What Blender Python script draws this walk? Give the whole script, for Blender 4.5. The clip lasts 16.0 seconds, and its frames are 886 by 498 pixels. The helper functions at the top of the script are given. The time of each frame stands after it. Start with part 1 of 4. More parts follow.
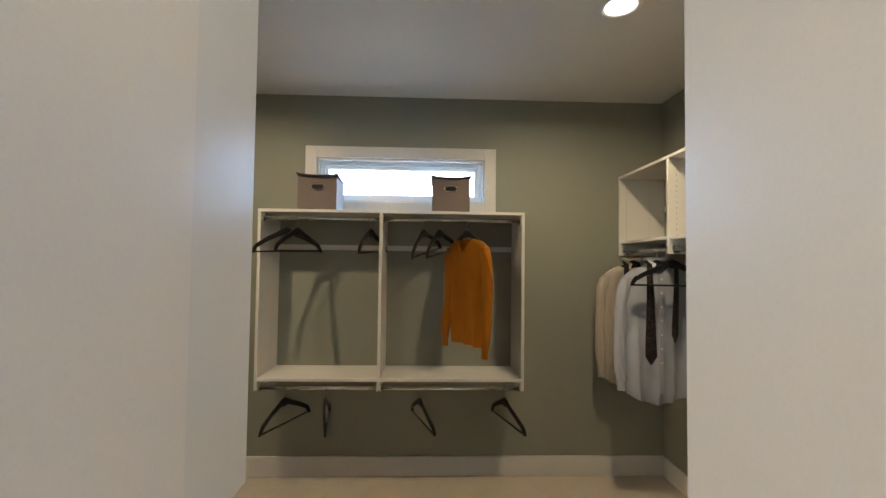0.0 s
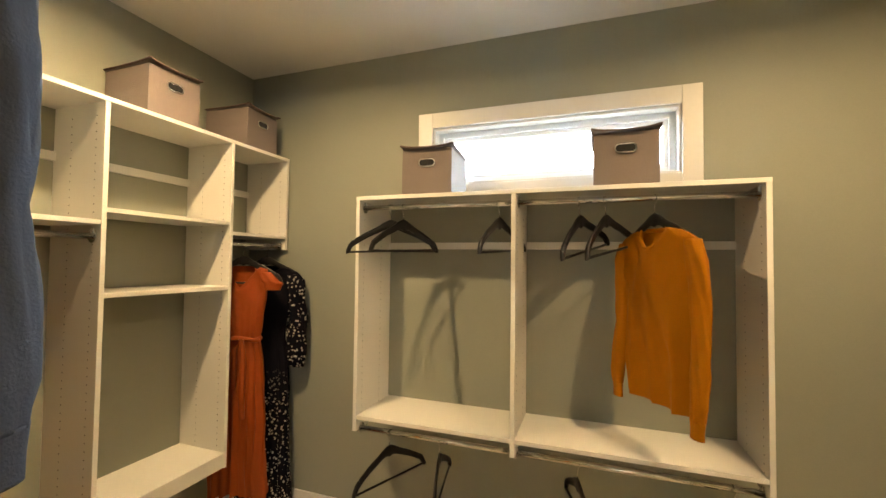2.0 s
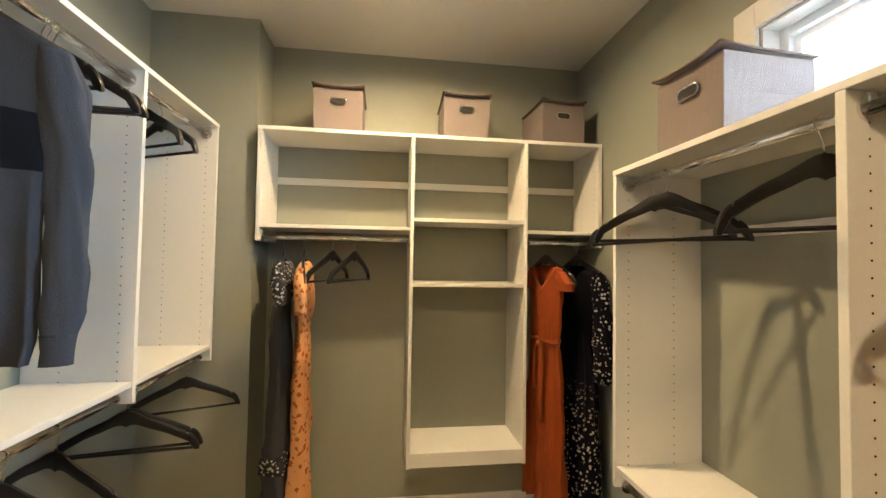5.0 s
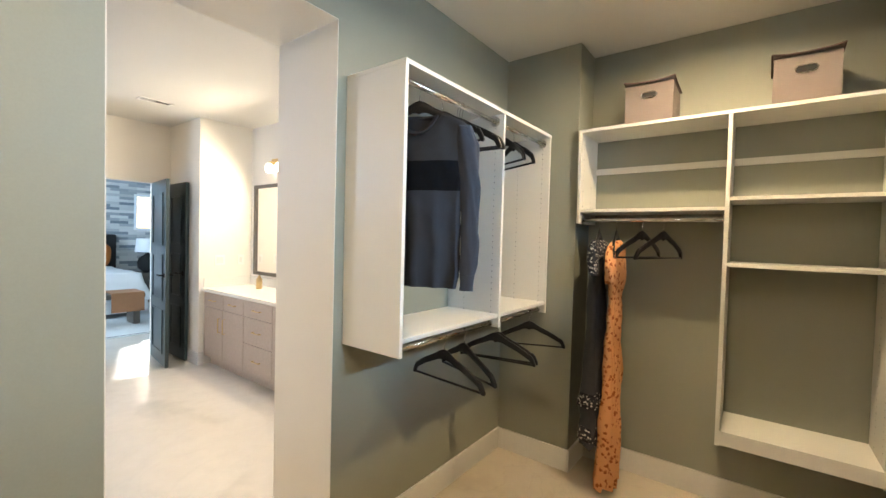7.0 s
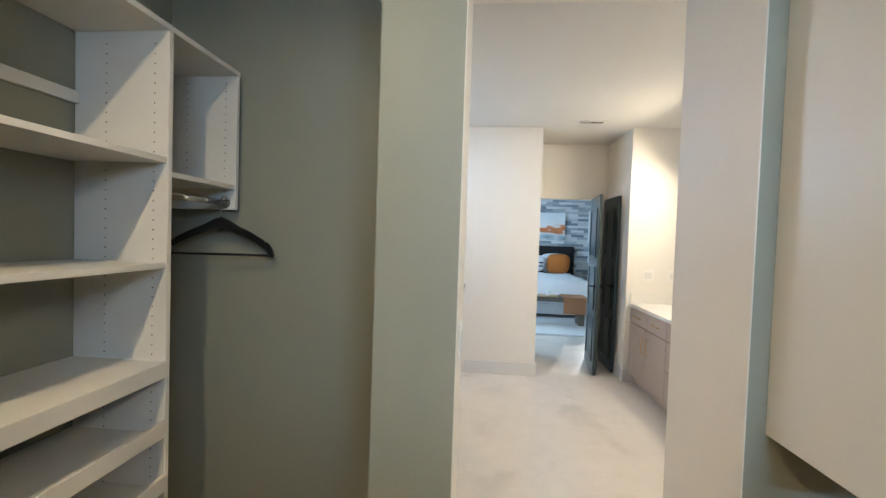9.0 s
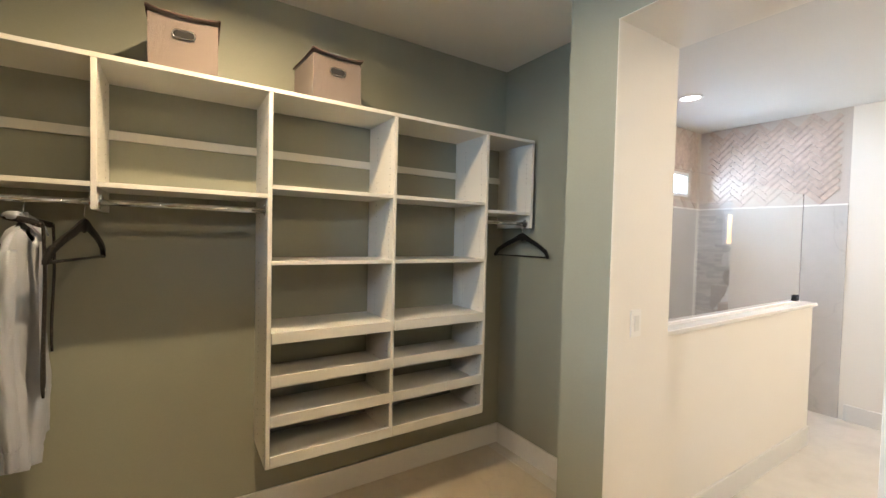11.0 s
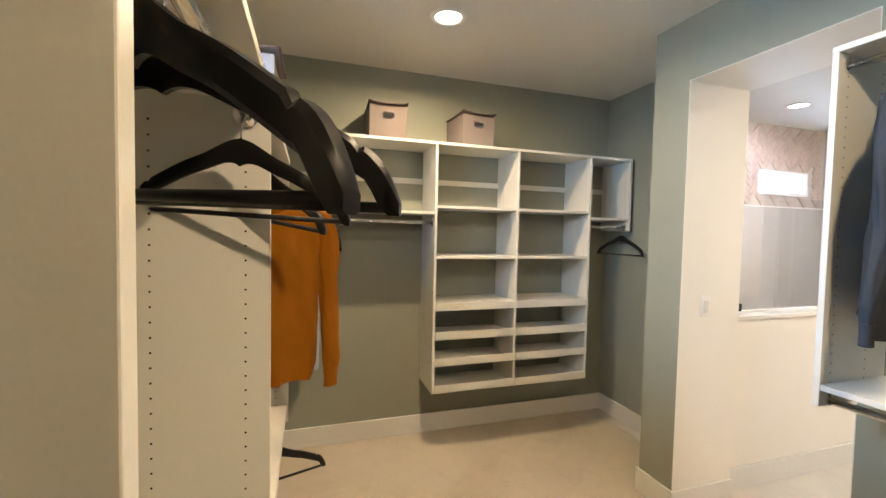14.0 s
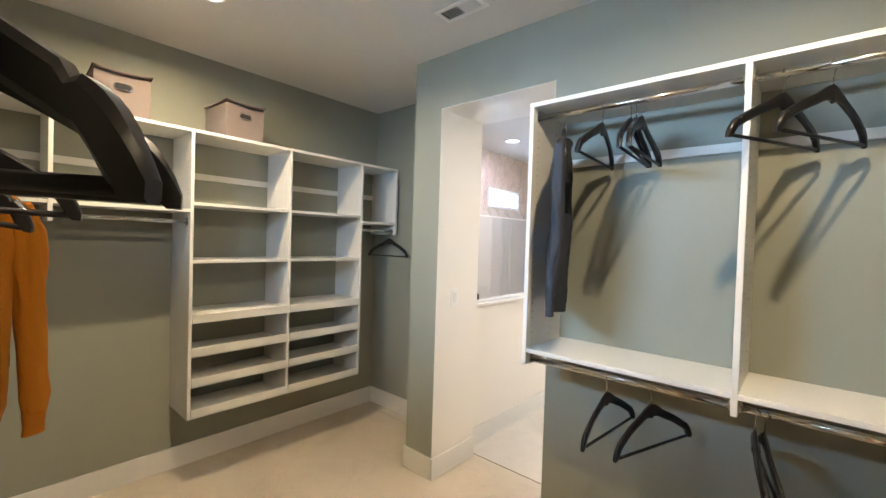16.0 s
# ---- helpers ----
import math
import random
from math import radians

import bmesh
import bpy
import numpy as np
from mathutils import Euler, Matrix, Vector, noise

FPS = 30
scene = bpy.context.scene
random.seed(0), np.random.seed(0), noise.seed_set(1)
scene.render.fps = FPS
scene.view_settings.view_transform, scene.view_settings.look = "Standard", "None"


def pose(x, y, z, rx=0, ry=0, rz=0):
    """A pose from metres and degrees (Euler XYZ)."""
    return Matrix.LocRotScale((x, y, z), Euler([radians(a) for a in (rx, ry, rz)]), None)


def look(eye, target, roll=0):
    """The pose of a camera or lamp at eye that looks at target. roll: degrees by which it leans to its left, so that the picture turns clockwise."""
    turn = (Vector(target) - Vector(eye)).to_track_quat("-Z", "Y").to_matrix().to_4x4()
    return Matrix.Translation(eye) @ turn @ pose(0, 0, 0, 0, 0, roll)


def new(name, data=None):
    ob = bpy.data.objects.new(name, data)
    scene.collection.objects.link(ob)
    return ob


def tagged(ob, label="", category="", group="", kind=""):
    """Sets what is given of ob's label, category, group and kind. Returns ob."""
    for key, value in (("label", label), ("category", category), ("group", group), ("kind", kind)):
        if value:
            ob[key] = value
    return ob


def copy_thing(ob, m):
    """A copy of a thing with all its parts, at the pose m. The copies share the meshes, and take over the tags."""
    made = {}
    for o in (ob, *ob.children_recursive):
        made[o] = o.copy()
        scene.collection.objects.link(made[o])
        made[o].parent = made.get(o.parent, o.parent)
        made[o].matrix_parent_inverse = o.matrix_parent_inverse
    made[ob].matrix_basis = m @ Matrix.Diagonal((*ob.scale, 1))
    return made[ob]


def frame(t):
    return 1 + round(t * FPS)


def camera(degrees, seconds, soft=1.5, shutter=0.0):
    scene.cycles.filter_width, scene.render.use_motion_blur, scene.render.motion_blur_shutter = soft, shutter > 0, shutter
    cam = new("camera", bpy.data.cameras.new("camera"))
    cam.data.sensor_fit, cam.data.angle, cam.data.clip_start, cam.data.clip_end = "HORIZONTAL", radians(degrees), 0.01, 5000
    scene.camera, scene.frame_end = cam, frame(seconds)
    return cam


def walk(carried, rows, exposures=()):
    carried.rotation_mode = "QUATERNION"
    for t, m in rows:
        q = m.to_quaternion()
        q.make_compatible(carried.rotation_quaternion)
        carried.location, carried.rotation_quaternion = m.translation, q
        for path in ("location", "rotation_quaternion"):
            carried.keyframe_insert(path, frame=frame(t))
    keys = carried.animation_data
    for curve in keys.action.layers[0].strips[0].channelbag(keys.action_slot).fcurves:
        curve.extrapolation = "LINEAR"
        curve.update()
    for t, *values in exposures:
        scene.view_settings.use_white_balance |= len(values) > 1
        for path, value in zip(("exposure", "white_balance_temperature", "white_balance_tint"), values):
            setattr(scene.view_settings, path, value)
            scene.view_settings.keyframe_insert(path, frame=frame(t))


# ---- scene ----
cam = camera(94.0, 16.0)
PATH = [
    (0, (-0.114, 0.299, 1.519), (-0.051, 2.296, 1.585), 0.7),
    (0.5, (-0.083, 0.55, 1.522), (-0.168, 2.548, 1.581), 0.75),
    (1, (-0.108, 0.782, 1.519), (-0.346, 2.768, 1.574), 0.75),
    (1.5, (-0.141, 0.99, 1.53), (-0.546, 2.947, 1.583), 0.6),
    (2, (-0.12, 1.172, 1.53), (-0.788, 3.056, 1.594), 0.7),
    (2.5, (-0.092, 1.267, 1.536), (-1.019, 3.038, 1.608), 0.65),
    (3, (-0.118, 1.399, 1.537), (-1.324, 2.993, 1.608), 0.55),
    (5.3, (0.297, 2.213, 1.498), (-1.702, 2.238, 1.541), 1.0),
    (5.5, (0.342, 2.261, 1.504), (-1.654, 2.13, 1.528), 1.0),
    (6, (0.434, 2.345, 1.497), (-1.502, 1.841, 1.492), 1.1),
    (6.5, (0.544, 2.387, 1.492), (-1.272, 1.551, 1.46), 1.3),
    (7, (0.64, 2.369, 1.485), (-0.955, 1.163, 1.429), 1.5),
    (7.5, (0.616, 2.304, 1.504), (-0.642, 0.751, 1.431), 1.4),
    (8, (0.567, 2.241, 1.508), (-0.278, 0.43, 1.442), 1.7),
    (8.5, (0.455, 2.155, 1.503), (0.088, 0.19, 1.439), 1.8),
    (9, (0.243, 2.092, 1.502), (0.412, 0.1, 1.443), 1.9),
    (9.5, (0.031, 2.104, 1.488), (0.695, 0.218, 1.444), 1.6),
    (10, (-0.251, 2.22, 1.514), (0.856, 0.556, 1.47), 1.7),
    (10.2, (-0.354, 2.265, 1.523), (0.898, 0.706, 1.475), 1.6),
    (12.3, (-1.145, 2.602, 1.502), (0.808, 2.179, 1.419), 1.2),
    (12.5, (-1.184, 2.646, 1.51), (0.778, 2.267, 1.423), 1.1),
    (13, (-1.29, 2.782, 1.527), (0.672, 2.404, 1.436), 1.0),
    (13.5, (-1.372, 2.843, 1.552), (0.571, 2.379, 1.458), 1.1),
    (14, (-1.43, 2.872, 1.557), (0.469, 2.252, 1.471), 1.2),
    (14.5, (-1.444, 2.888, 1.562), (0.375, 2.061, 1.481), 1.4),
    (15, (-1.468, 2.91, 1.571), (0.231, 1.857, 1.499), 1.5),
    (15.5, (-1.469, 2.914, 1.579), (0.066, 1.634, 1.513), 1.7),
    (16, (-1.464, 2.915, 1.55), (-0.152, 1.406, 1.509), 1.8),
]
EXPOSURES = [(0, -0.75, 5700, 10), (0.5, -0.45, 6000, 10), (1, -0.05, 6250, 10), (1.5, 0.15, 6800, 11), (2, 0.15, 7400, 11), (3, 0.1, 7150, 11), (5.5, 0.2, 6600, 11), (6, 0.15, 6500, 10), (7, 0.05, 6200, 10),
             (9, -0.44, 5950, 9), (10, -0.28, 6250, 10), (12.5, 0.12, 6200, 12), (13.5, 0.12, 6150, 12), (15, 0.07, 5850, 11), (16, 0.08, 5700, 11)]
walk(cam, [(t, look(eye, target, roll)) for t, eye, target, roll in PATH], EXPOSURES)


# ---- world, sun and large lights ----
world = bpy.data.worlds.new("world")
scene.world = world
world.use_nodes = True
sky = world.node_tree.nodes.new("ShaderNodeTexSky")
sky.sky_type, sky.sun_disc = "NISHITA", False
sky.sun_elevation, sky.sun_rotation = radians(20), radians(199)
world.node_tree.links.new(sky.outputs[0], world.node_tree.nodes["Background"].inputs[0])
world.node_tree.nodes["Background"].inputs[1].default_value = 0.15


def lamp(name, kind, m, energy, colour, **more):
    data = bpy.data.lights.new(name, kind)
    data.energy, data.color = energy, colour
    for key, value in more.items():
        if key == "shape": data.shape = value
        if key == "size": data.size = value
        if key == "size_y": data.size_y = value
        if key == "angle": data.angle = value
        if key == "spread": data.spread = value
    ob = new(name, data)
    ob.matrix_world = m
    return ob


WARM, COOL = (1.0, 0.74, 0.42), (0.50, 0.74, 1.0)
lamp("sun", "SUN", look((-3.6, -11, 5), (-2.03, -6.3, 3.15)), 3.0, (1, 0.95, 0.86), angle=radians(0.5))
CANS = [(0.757, 2.155), (-1.396, 2.17)]
for x, y in CANS:
    lamp("closet_can_light", "AREA", pose(x, y, 2.707), 34, WARM, shape="DISK", size=0.06, spread=radians(168))
lamp("closet_window_light", "AREA", look((-0.33, 3.447, 2.13), (-0.33, 1.7, 0.75)), 46, COOL, shape="RECTANGLE", size=1.1, size_y=0.22, spread=radians(120))
lamp("shower_can_light", "AREA", pose(1.10, -1.20, 2.704), 16, (0.95, 0.9, 1.0), shape="DISK", size=0.13)
lamp("shower_window_light", "AREA", look((1.735, -1.855, 2.13), (-1, -1.2, 1.2)), 37, COOL, shape="RECTANGLE", size=0.66, size_y=0.20)
# Unseen lamp, added to brighten the bathroom and the opening's jambs.
lamp("bath_fill_light", "AREA", pose(-1.45, -0.25, 2.704), 22, (1, 0.84, 0.64), shape="DISK", size=0.13)
lamp("vanity_light", "AREA", look((-1.80, -1.75, 2.28), (-0.6, -1.75, 1.4)), 38, (1, 0.82, 0.58), shape="RECTANGLE", size=0.6, size_y=0.12)
# Added cool fill for the bedroom; the east wall behind it has no window.
lamp("bedroom_fill_light", "AREA", look((2.2, -6.0, 1.7), (-2, -5.6, 0.9)), 190, COOL, shape="RECTANGLE", size=2.0, size_y=1.8)

# ---- materials ----


def material(name, colour, rough=0.5, metal=0.0, gloss=0.5, vary=0.06, scale=3.0, grain=60.0, bump=0.0, sheen=0.0):
    """Base colour with blotches at one scale and grain at another, and fine relief."""
    m = bpy.data.materials.new(name)
    m.use_nodes = True
    t, n = m.node_tree, m.node_tree.nodes
    p = n["Principled BSDF"]
    p.inputs["Roughness"].default_value, p.inputs["Metallic"].default_value = rough, metal
    p.inputs["Specular IOR Level"].default_value = gloss
    if sheen:
        p.inputs["Sheen Weight"].default_value = sheen
    co = n.new("ShaderNodeTexCoord")
    a, b = n.new("ShaderNodeTexNoise"), n.new("ShaderNodeTexNoise")
    a.inputs["Scale"].default_value, a.inputs["Detail"].default_value = scale, 3
    b.inputs["Scale"].default_value, b.inputs["Detail"].default_value = grain, 2
    t.links.new(co.outputs["Object"], a.inputs["Vector"]), t.links.new(co.outputs["Object"], b.inputs["Vector"])
    add = n.new("ShaderNodeMath")
    add.operation = "ADD"
    t.links.new(a.outputs[0], add.inputs[0]), t.links.new(b.outputs[0], add.inputs[1])
    ramp = n.new("ShaderNodeMapRange")
    ramp.inputs["From Min"].default_value, ramp.inputs["From Max"].default_value = 0.6, 1.4
    ramp.inputs["To Min"].default_value, ramp.inputs["To Max"].default_value = 1 - vary, 1 + vary
    t.links.new(add.outputs[0], ramp.inputs["Value"])
    mul = n.new("ShaderNodeVectorMath")
    mul.operation = "SCALE"
    mul.inputs[0].default_value = colour
    t.links.new(ramp.outputs[0], mul.inputs["Scale"])
    t.links.new(mul.outputs[0], p.inputs["Base Color"])
    if bump:
        bp = n.new("ShaderNodeBump")
        bp.inputs["Strength"].default_value, bp.inputs["Distance"].default_value = bump, 0.004
        t.links.new(b.outputs[0], bp.inputs["Height"])
        t.links.new(bp.outputs[0], p.inputs["Normal"])
    return m


def marble(name, colour, vein, rough, scale=1.0, veins=0.25, clouds=0.0):
    m = material(name, colour, rough, vary=0.05, scale=1.2, grain=9)
    t, n = m.node_tree, m.node_tree.nodes
    p = n["Principled BSDF"]
    base = p.inputs["Base Color"].links[0].from_socket
    co = n.new("ShaderNodeTexCoord")
    w = n.new("ShaderNodeTexNoise")
    w.inputs["Scale"].default_value, w.inputs["Detail"].default_value = 1.1 * scale, 6
    w.inputs["Distortion"].default_value = 1.6
    t.links.new(co.outputs["Object"], w.inputs["Vector"])
    r = n.new("ShaderNodeValToRGB")
    r.color_ramp.elements[0].position, r.color_ramp.elements[1].position = 0.49, 0.512
    r.color_ramp.elements[0].color = r.color_ramp.elements[1].color = (0, 0, 0, 1)
    e = r.color_ramp.elements.new(0.50)
    e.color = (1, 1, 1, 1)
    t.links.new(w.outputs[0], r.inputs[0])
    k = n.new("ShaderNodeMath")
    k.operation = "MULTIPLY"
    k.inputs[1].default_value = veins
    t.links.new(r.outputs[0], k.inputs[0])
    mix = n.new("ShaderNodeMix")
    mix.data_type = "RGBA"
    t.links.new(k.outputs[0], mix.inputs[0]), t.links.new(base, mix.inputs[6])
    mix.inputs[7].default_value = (*vein, 1)
    # soft clouds and a few darker smudges
    cl = n.new("ShaderNodeTexNoise")
    cl.inputs["Scale"].default_value, cl.inputs["Detail"].default_value, cl.inputs["Distortion"].default_value = 1.7 * scale, 5, 0.6
    t.links.new(co.outputs["Object"], cl.inputs["Vector"])
    cr = n.new("ShaderNodeMapRange")
    cr.interpolation_type = "SMOOTHSTEP"
    cr.inputs["From Min"].default_value, cr.inputs["From Max"].default_value = 0.50, 0.74
    cr.inputs["To Min"].default_value, cr.inputs["To Max"].default_value = 0.0, clouds
    t.links.new(cl.outputs[0], cr.inputs["Value"])
    mix2 = n.new("ShaderNodeMix")
    mix2.data_type = "RGBA"
    t.links.new(cr.outputs[0], mix2.inputs[0]), t.links.new(mix.outputs[2], mix2.inputs[6])
    mix2.inputs[7].default_value = (*vein, 1)
    t.links.new(mix2.outputs[2], p.inputs["Base Color"])
    return m


def spotted(name, base, spot, second, scale, amount, rough=0.8, low=None, high=None):
    """A printed cloth: irregular spots and flecks in two colours, above or below given heights only where given."""
    m = bpy.data.materials.new(name)
    m.use_nodes = True
    t, n = m.node_tree, m.node_tree.nodes
    p = n["Principled BSDF"]
    p.inputs["Roughness"].default_value = rough
    p.inputs["Specular IOR Level"].default_value = 0.06
    co = n.new("ShaderNodeTexCoord")
    v, w, z = n.new("ShaderNodeTexVoronoi"), n.new("ShaderNodeTexNoise"), n.new("ShaderNodeTexNoise")
    v.inputs["Scale"].default_value = scale
    w.inputs["Scale"].default_value, w.inputs["Detail"].default_value = scale * 2.2, 2
    z.inputs["Scale"].default_value = 5
    for q in (v, w, z):
        t.links.new(co.outputs["Object"], q.inputs["Vector"])
    s = n.new("ShaderNodeMath")
    s.operation = "MULTIPLY"
    t.links.new(v.outputs["Distance"], s.inputs[0]), t.links.new(w.outputs[0], s.inputs[1])
    cut = n.new("ShaderNodeMath")
    cut.operation = "LESS_THAN"
    cut.inputs[1].default_value = amount
    t.links.new(s.outputs[0], cut.inputs[0])
    fac = cut.outputs[0]
    if low is not None:
        sep, gate = n.new("ShaderNodeSeparateXYZ"), n.new("ShaderNodeMapRange")
        t.links.new(co.outputs["Object"], sep.inputs[0])
        t.links.new(sep.outputs[2], gate.inputs["Value"])
        gate.inputs["From Min"].default_value, gate.inputs["From Max"].default_value = low, high
        g = n.new("ShaderNodeMath")
        g.operation = "MULTIPLY"
        t.links.new(gate.outputs[0], g.inputs[0]), t.links.new(fac, g.inputs[1])
        fac = g.outputs[0]
    c2 = n.new("ShaderNodeMix")
    c2.data_type = "RGBA"
    t.links.new(z.outputs[0], c2.inputs[0])
    c2.inputs[6].default_value, c2.inputs[7].default_value = (*spot, 1), (*second, 1)
    mix = n.new("ShaderNodeMix")
    mix.data_type = "RGBA"
    t.links.new(fac, mix.inputs[0]), t.links.new(c2.outputs[2], mix.inputs[7])
    mix.inputs[6].default_value = (*base, 1)
    t.links.new(mix.outputs[2], p.inputs["Base Color"])
    return m


def banded(name, stops, rough=0.9):
    """Knit cloth in bands by height: (height, colour) from the hem up."""
    m = material(name, (0.2, 0.2, 0.2), rough, bump=0.3, grain=240, gloss=0.12)
    t, n = m.node_tree, m.node_tree.nodes
    p = n["Principled BSDF"]
    scale = p.inputs["Base Color"].links[0].from_node
    co, sep = n.new("ShaderNodeTexCoord"), n.new("ShaderNodeSeparateXYZ")
    t.links.new(co.outputs["Object"], sep.inputs[0])
    r = n.new("ShaderNodeMapRange")
    r.inputs["From Min"].default_value, r.inputs["From Max"].default_value = -1, 0
    t.links.new(sep.outputs[2], r.inputs["Value"])
    c = n.new("ShaderNodeValToRGB")
    c.color_ramp.interpolation = "CONSTANT"
    while len(c.color_ramp.elements) < len(stops):
        c.color_ramp.elements.new(0.5)
    for e, (h, col) in zip(c.color_ramp.elements, stops):
        e.position, e.color = 1 + h, (*col, 1)
    t.links.new(r.outputs[0], c.inputs[0])
    t.links.new(c.outputs[0], scale.inputs[0])
    return m


def brushed(name, z0, z1):
    """An abstract canvas: grey-blue strokes low, rust and orange across the middle, white above."""
    m = material(name, (0.7, 0.7, 0.7), 0.7, vary=0.06, scale=4, grain=70, bump=0.2)
    t, n = m.node_tree, m.node_tree.nodes
    scale = n["Principled BSDF"].inputs["Base Color"].links[0].from_node
    co, sep, mp = n.new("ShaderNodeTexCoord"), n.new("ShaderNodeSeparateXYZ"), n.new("ShaderNodeMapping")
    mp.inputs["Scale"].default_value = (1.6, 1.0, 4.5)
    w = n.new("ShaderNodeTexNoise")
    w.inputs["Scale"].default_value, w.inputs["Detail"].default_value = 1.4, 5
    t.links.new(co.outputs["Object"], sep.inputs[0]), t.links.new(co.outputs["Object"], mp.inputs[0])
    t.links.new(mp.outputs[0], w.inputs["Vector"])
    r = n.new("ShaderNodeMapRange")
    r.inputs["From Min"].default_value, r.inputs["From Max"].default_value = z0, z1
    t.links.new(sep.outputs[2], r.inputs["Value"])
    a = n.new("ShaderNodeMath")
    a.operation = "MULTIPLY_ADD"
    a.inputs[1].default_value = 1.1
    t.links.new(w.outputs[0], a.inputs[0]), t.links.new(r.outputs[0], a.inputs[2])
    k = n.new("ShaderNodeMath")
    k.operation = "SUBTRACT"
    k.inputs[1].default_value = 0.55
    t.links.new(a.outputs[0], k.inputs[0])
    c = n.new("ShaderNodeValToRGB")
    stops = [(0.0, (0.20, 0.28, 0.33)), (0.16, (0.42, 0.50, 0.54)), (0.24, (0.68, 0.70, 0.70)), (0.33, (0.50, 0.15, 0.05)), (0.47, (0.60, 0.22, 0.08)), (0.55, (0.72, 0.72, 0.71)), (0.9, (0.62, 0.67, 0.70))]
    while len(c.color_ramp.elements) < len(stops):
        c.color_ramp.elements.new(0.5)
    for e, (p, col) in zip(c.color_ramp.elements, stops):
        e.position, e.color = p, (*col, 1)
    t.links.new(k.outputs[0], c.inputs[0])
    t.links.new(c.outputs[0], scale.inputs[0])
    return m


def glow(name, colour, strength):
    m = bpy.data.materials.new(name)
    m.use_nodes = True
    p = m.node_tree.nodes["Principled BSDF"]
    p.inputs["Emission Color"].default_value, p.inputs["Emission Strength"].default_value = (*colour, 1), strength
    return m


def clear(name, rough=0.0, colour=(1, 1, 1)):
    m = bpy.data.materials.new(name)
    m.use_nodes = True
    p = m.node_tree.nodes["Principled BSDF"]
    p.inputs["Base Color"].default_value = (*colour, 1)
    p.inputs["Transmission Weight"].default_value, p.inputs["Roughness"].default_value = 1, rough
    p.inputs["IOR"].default_value = 1.45
    return m


SAGE = material("sage_wall_paint", (0.255, 0.26, 0.21), 0.55, vary=0.04, scale=1.5, grain=180, bump=0.06)
CREAM = material("cream_wall_paint", (0.74, 0.70, 0.63), 0.5, vary=0.03, scale=1.5, grain=180, bump=0.05)
CEIL = material("ceiling_paint", (0.64, 0.62, 0.58), 0.8, vary=0.03, scale=1.2, grain=120, bump=0.05)
TRIM = material("white_trim_paint", (0.66, 0.64, 0.60), 0.35, vary=0.03, scale=2, grain=40)
BOARD = material("white_melamine_board", (0.68, 0.66, 0.61), 0.38, vary=0.03, scale=2, grain=220, bump=0.03)
HOLE = material("drill_hole_shade", (0.03, 0.025, 0.02), 0.9)
TILE = marble("beige_marble_tile", (0.52, 0.45, 0.36), (0.33, 0.26, 0.19), 0.36, veins=0.16, clouds=0.42)
TILEB = marble("pale_marble_tile", (0.64, 0.60, 0.54), (0.40, 0.37, 0.33), 0.16, veins=0.08, clouds=0.45)
STRIP = material("bronze_threshold", (0.25, 0.19, 0.13), 0.4, 0.6)
CHROME = material("polished_chrome", (0.82, 0.81, 0.79), 0.12, 1.0, vary=0.02)
BLACKW = material("black_lacquered_wood", (0.006, 0.0055, 0.0055), 0.38, gloss=0.32, vary=0.15, scale=14, grain=90, bump=0.05)
BOXC = material("taupe_linen_cloth", (0.18, 0.145, 0.130), 0.95, vary=0.09, scale=4, grain=320, bump=0.5, sheen=0.04)
BOXT = material("brown_cloth_binding", (0.10, 0.062, 0.05), 0.9, vary=0.08, grain=300, bump=0.3)
# for black parts, and for shade coloured into hand holes and vents
DARK = material("matte_black_and_hollow_shade", (0.012, 0.011, 0.011), 0.9)
MUST = material("mustard_knit", (0.31, 0.108, 0.003), 0.9, gloss=0.15, vary=0.08, scale=6, grain=260, bump=0.35)
GREYK = banded("grey_knit_with_black_band", [(-1.0, (0.031, 0.035, 0.044)), (-0.435, (0.003, 0.004, 0.006)), (-0.315, (0.027, 0.028, 0.031))])
GREYS = material("blue_grey_knit", (0.038, 0.043, 0.055), 0.9, gloss=0.12, vary=0.08, grain=240, bump=0.3)
SHIRTB = material("cream_shirt_cotton", (0.39, 0.34, 0.27), 0.8, vary=0.05, grain=300, bump=0.2, sheen=0.04)
SHIRTW = material("pale_blue_shirt_cotton", (0.36, 0.38, 0.43), 0.8, vary=0.05, grain=300, bump=0.2, sheen=0.04)
TIEP = spotted("speckled_charcoal_silk", (0.025, 0.022, 0.022), (0.16, 0.13, 0.11), (0.09, 0.07, 0.06), 90, 0.12, 0.45)
TIEB = material("black_silk", (0.013, 0.012, 0.012), 0.4, vary=0.1, grain=200)
RUST = material("rust_crepe", (0.23, 0.044, 0.008), 0.75, gloss=0.2, vary=0.07, scale=7, grain=220, bump=0.2)
BLACKF = spotted("black_floral_crepe", (0.004, 0.004, 0.007), (0.60, 0.56, 0.46), (0.30, 0.26, 0.20), 46, 0.14, 0.8, -0.72, -1.05)
BLACKS = spotted("black_floral_sleeve", (0.004, 0.004, 0.007), (0.60, 0.56, 0.46), (0.30, 0.26, 0.20), 48, 0.14)
PEACH = spotted("peach_floral_crepe", (0.58, 0.28, 0.125), (0.20, 0.055, 0.018), (0.38, 0.13, 0.045), 34, 0.16)
DARKD = material("charcoal_crepe", (0.030, 0.030, 0.036), 0.85, vary=0.12, scale=8, grain=200, bump=0.2)
LACE = spotted("white_lace_on_charcoal", (0.03, 0.03, 0.036), (0.55, 0.52, 0.47), (0.35, 0.33, 0.3), 60, 0.16)
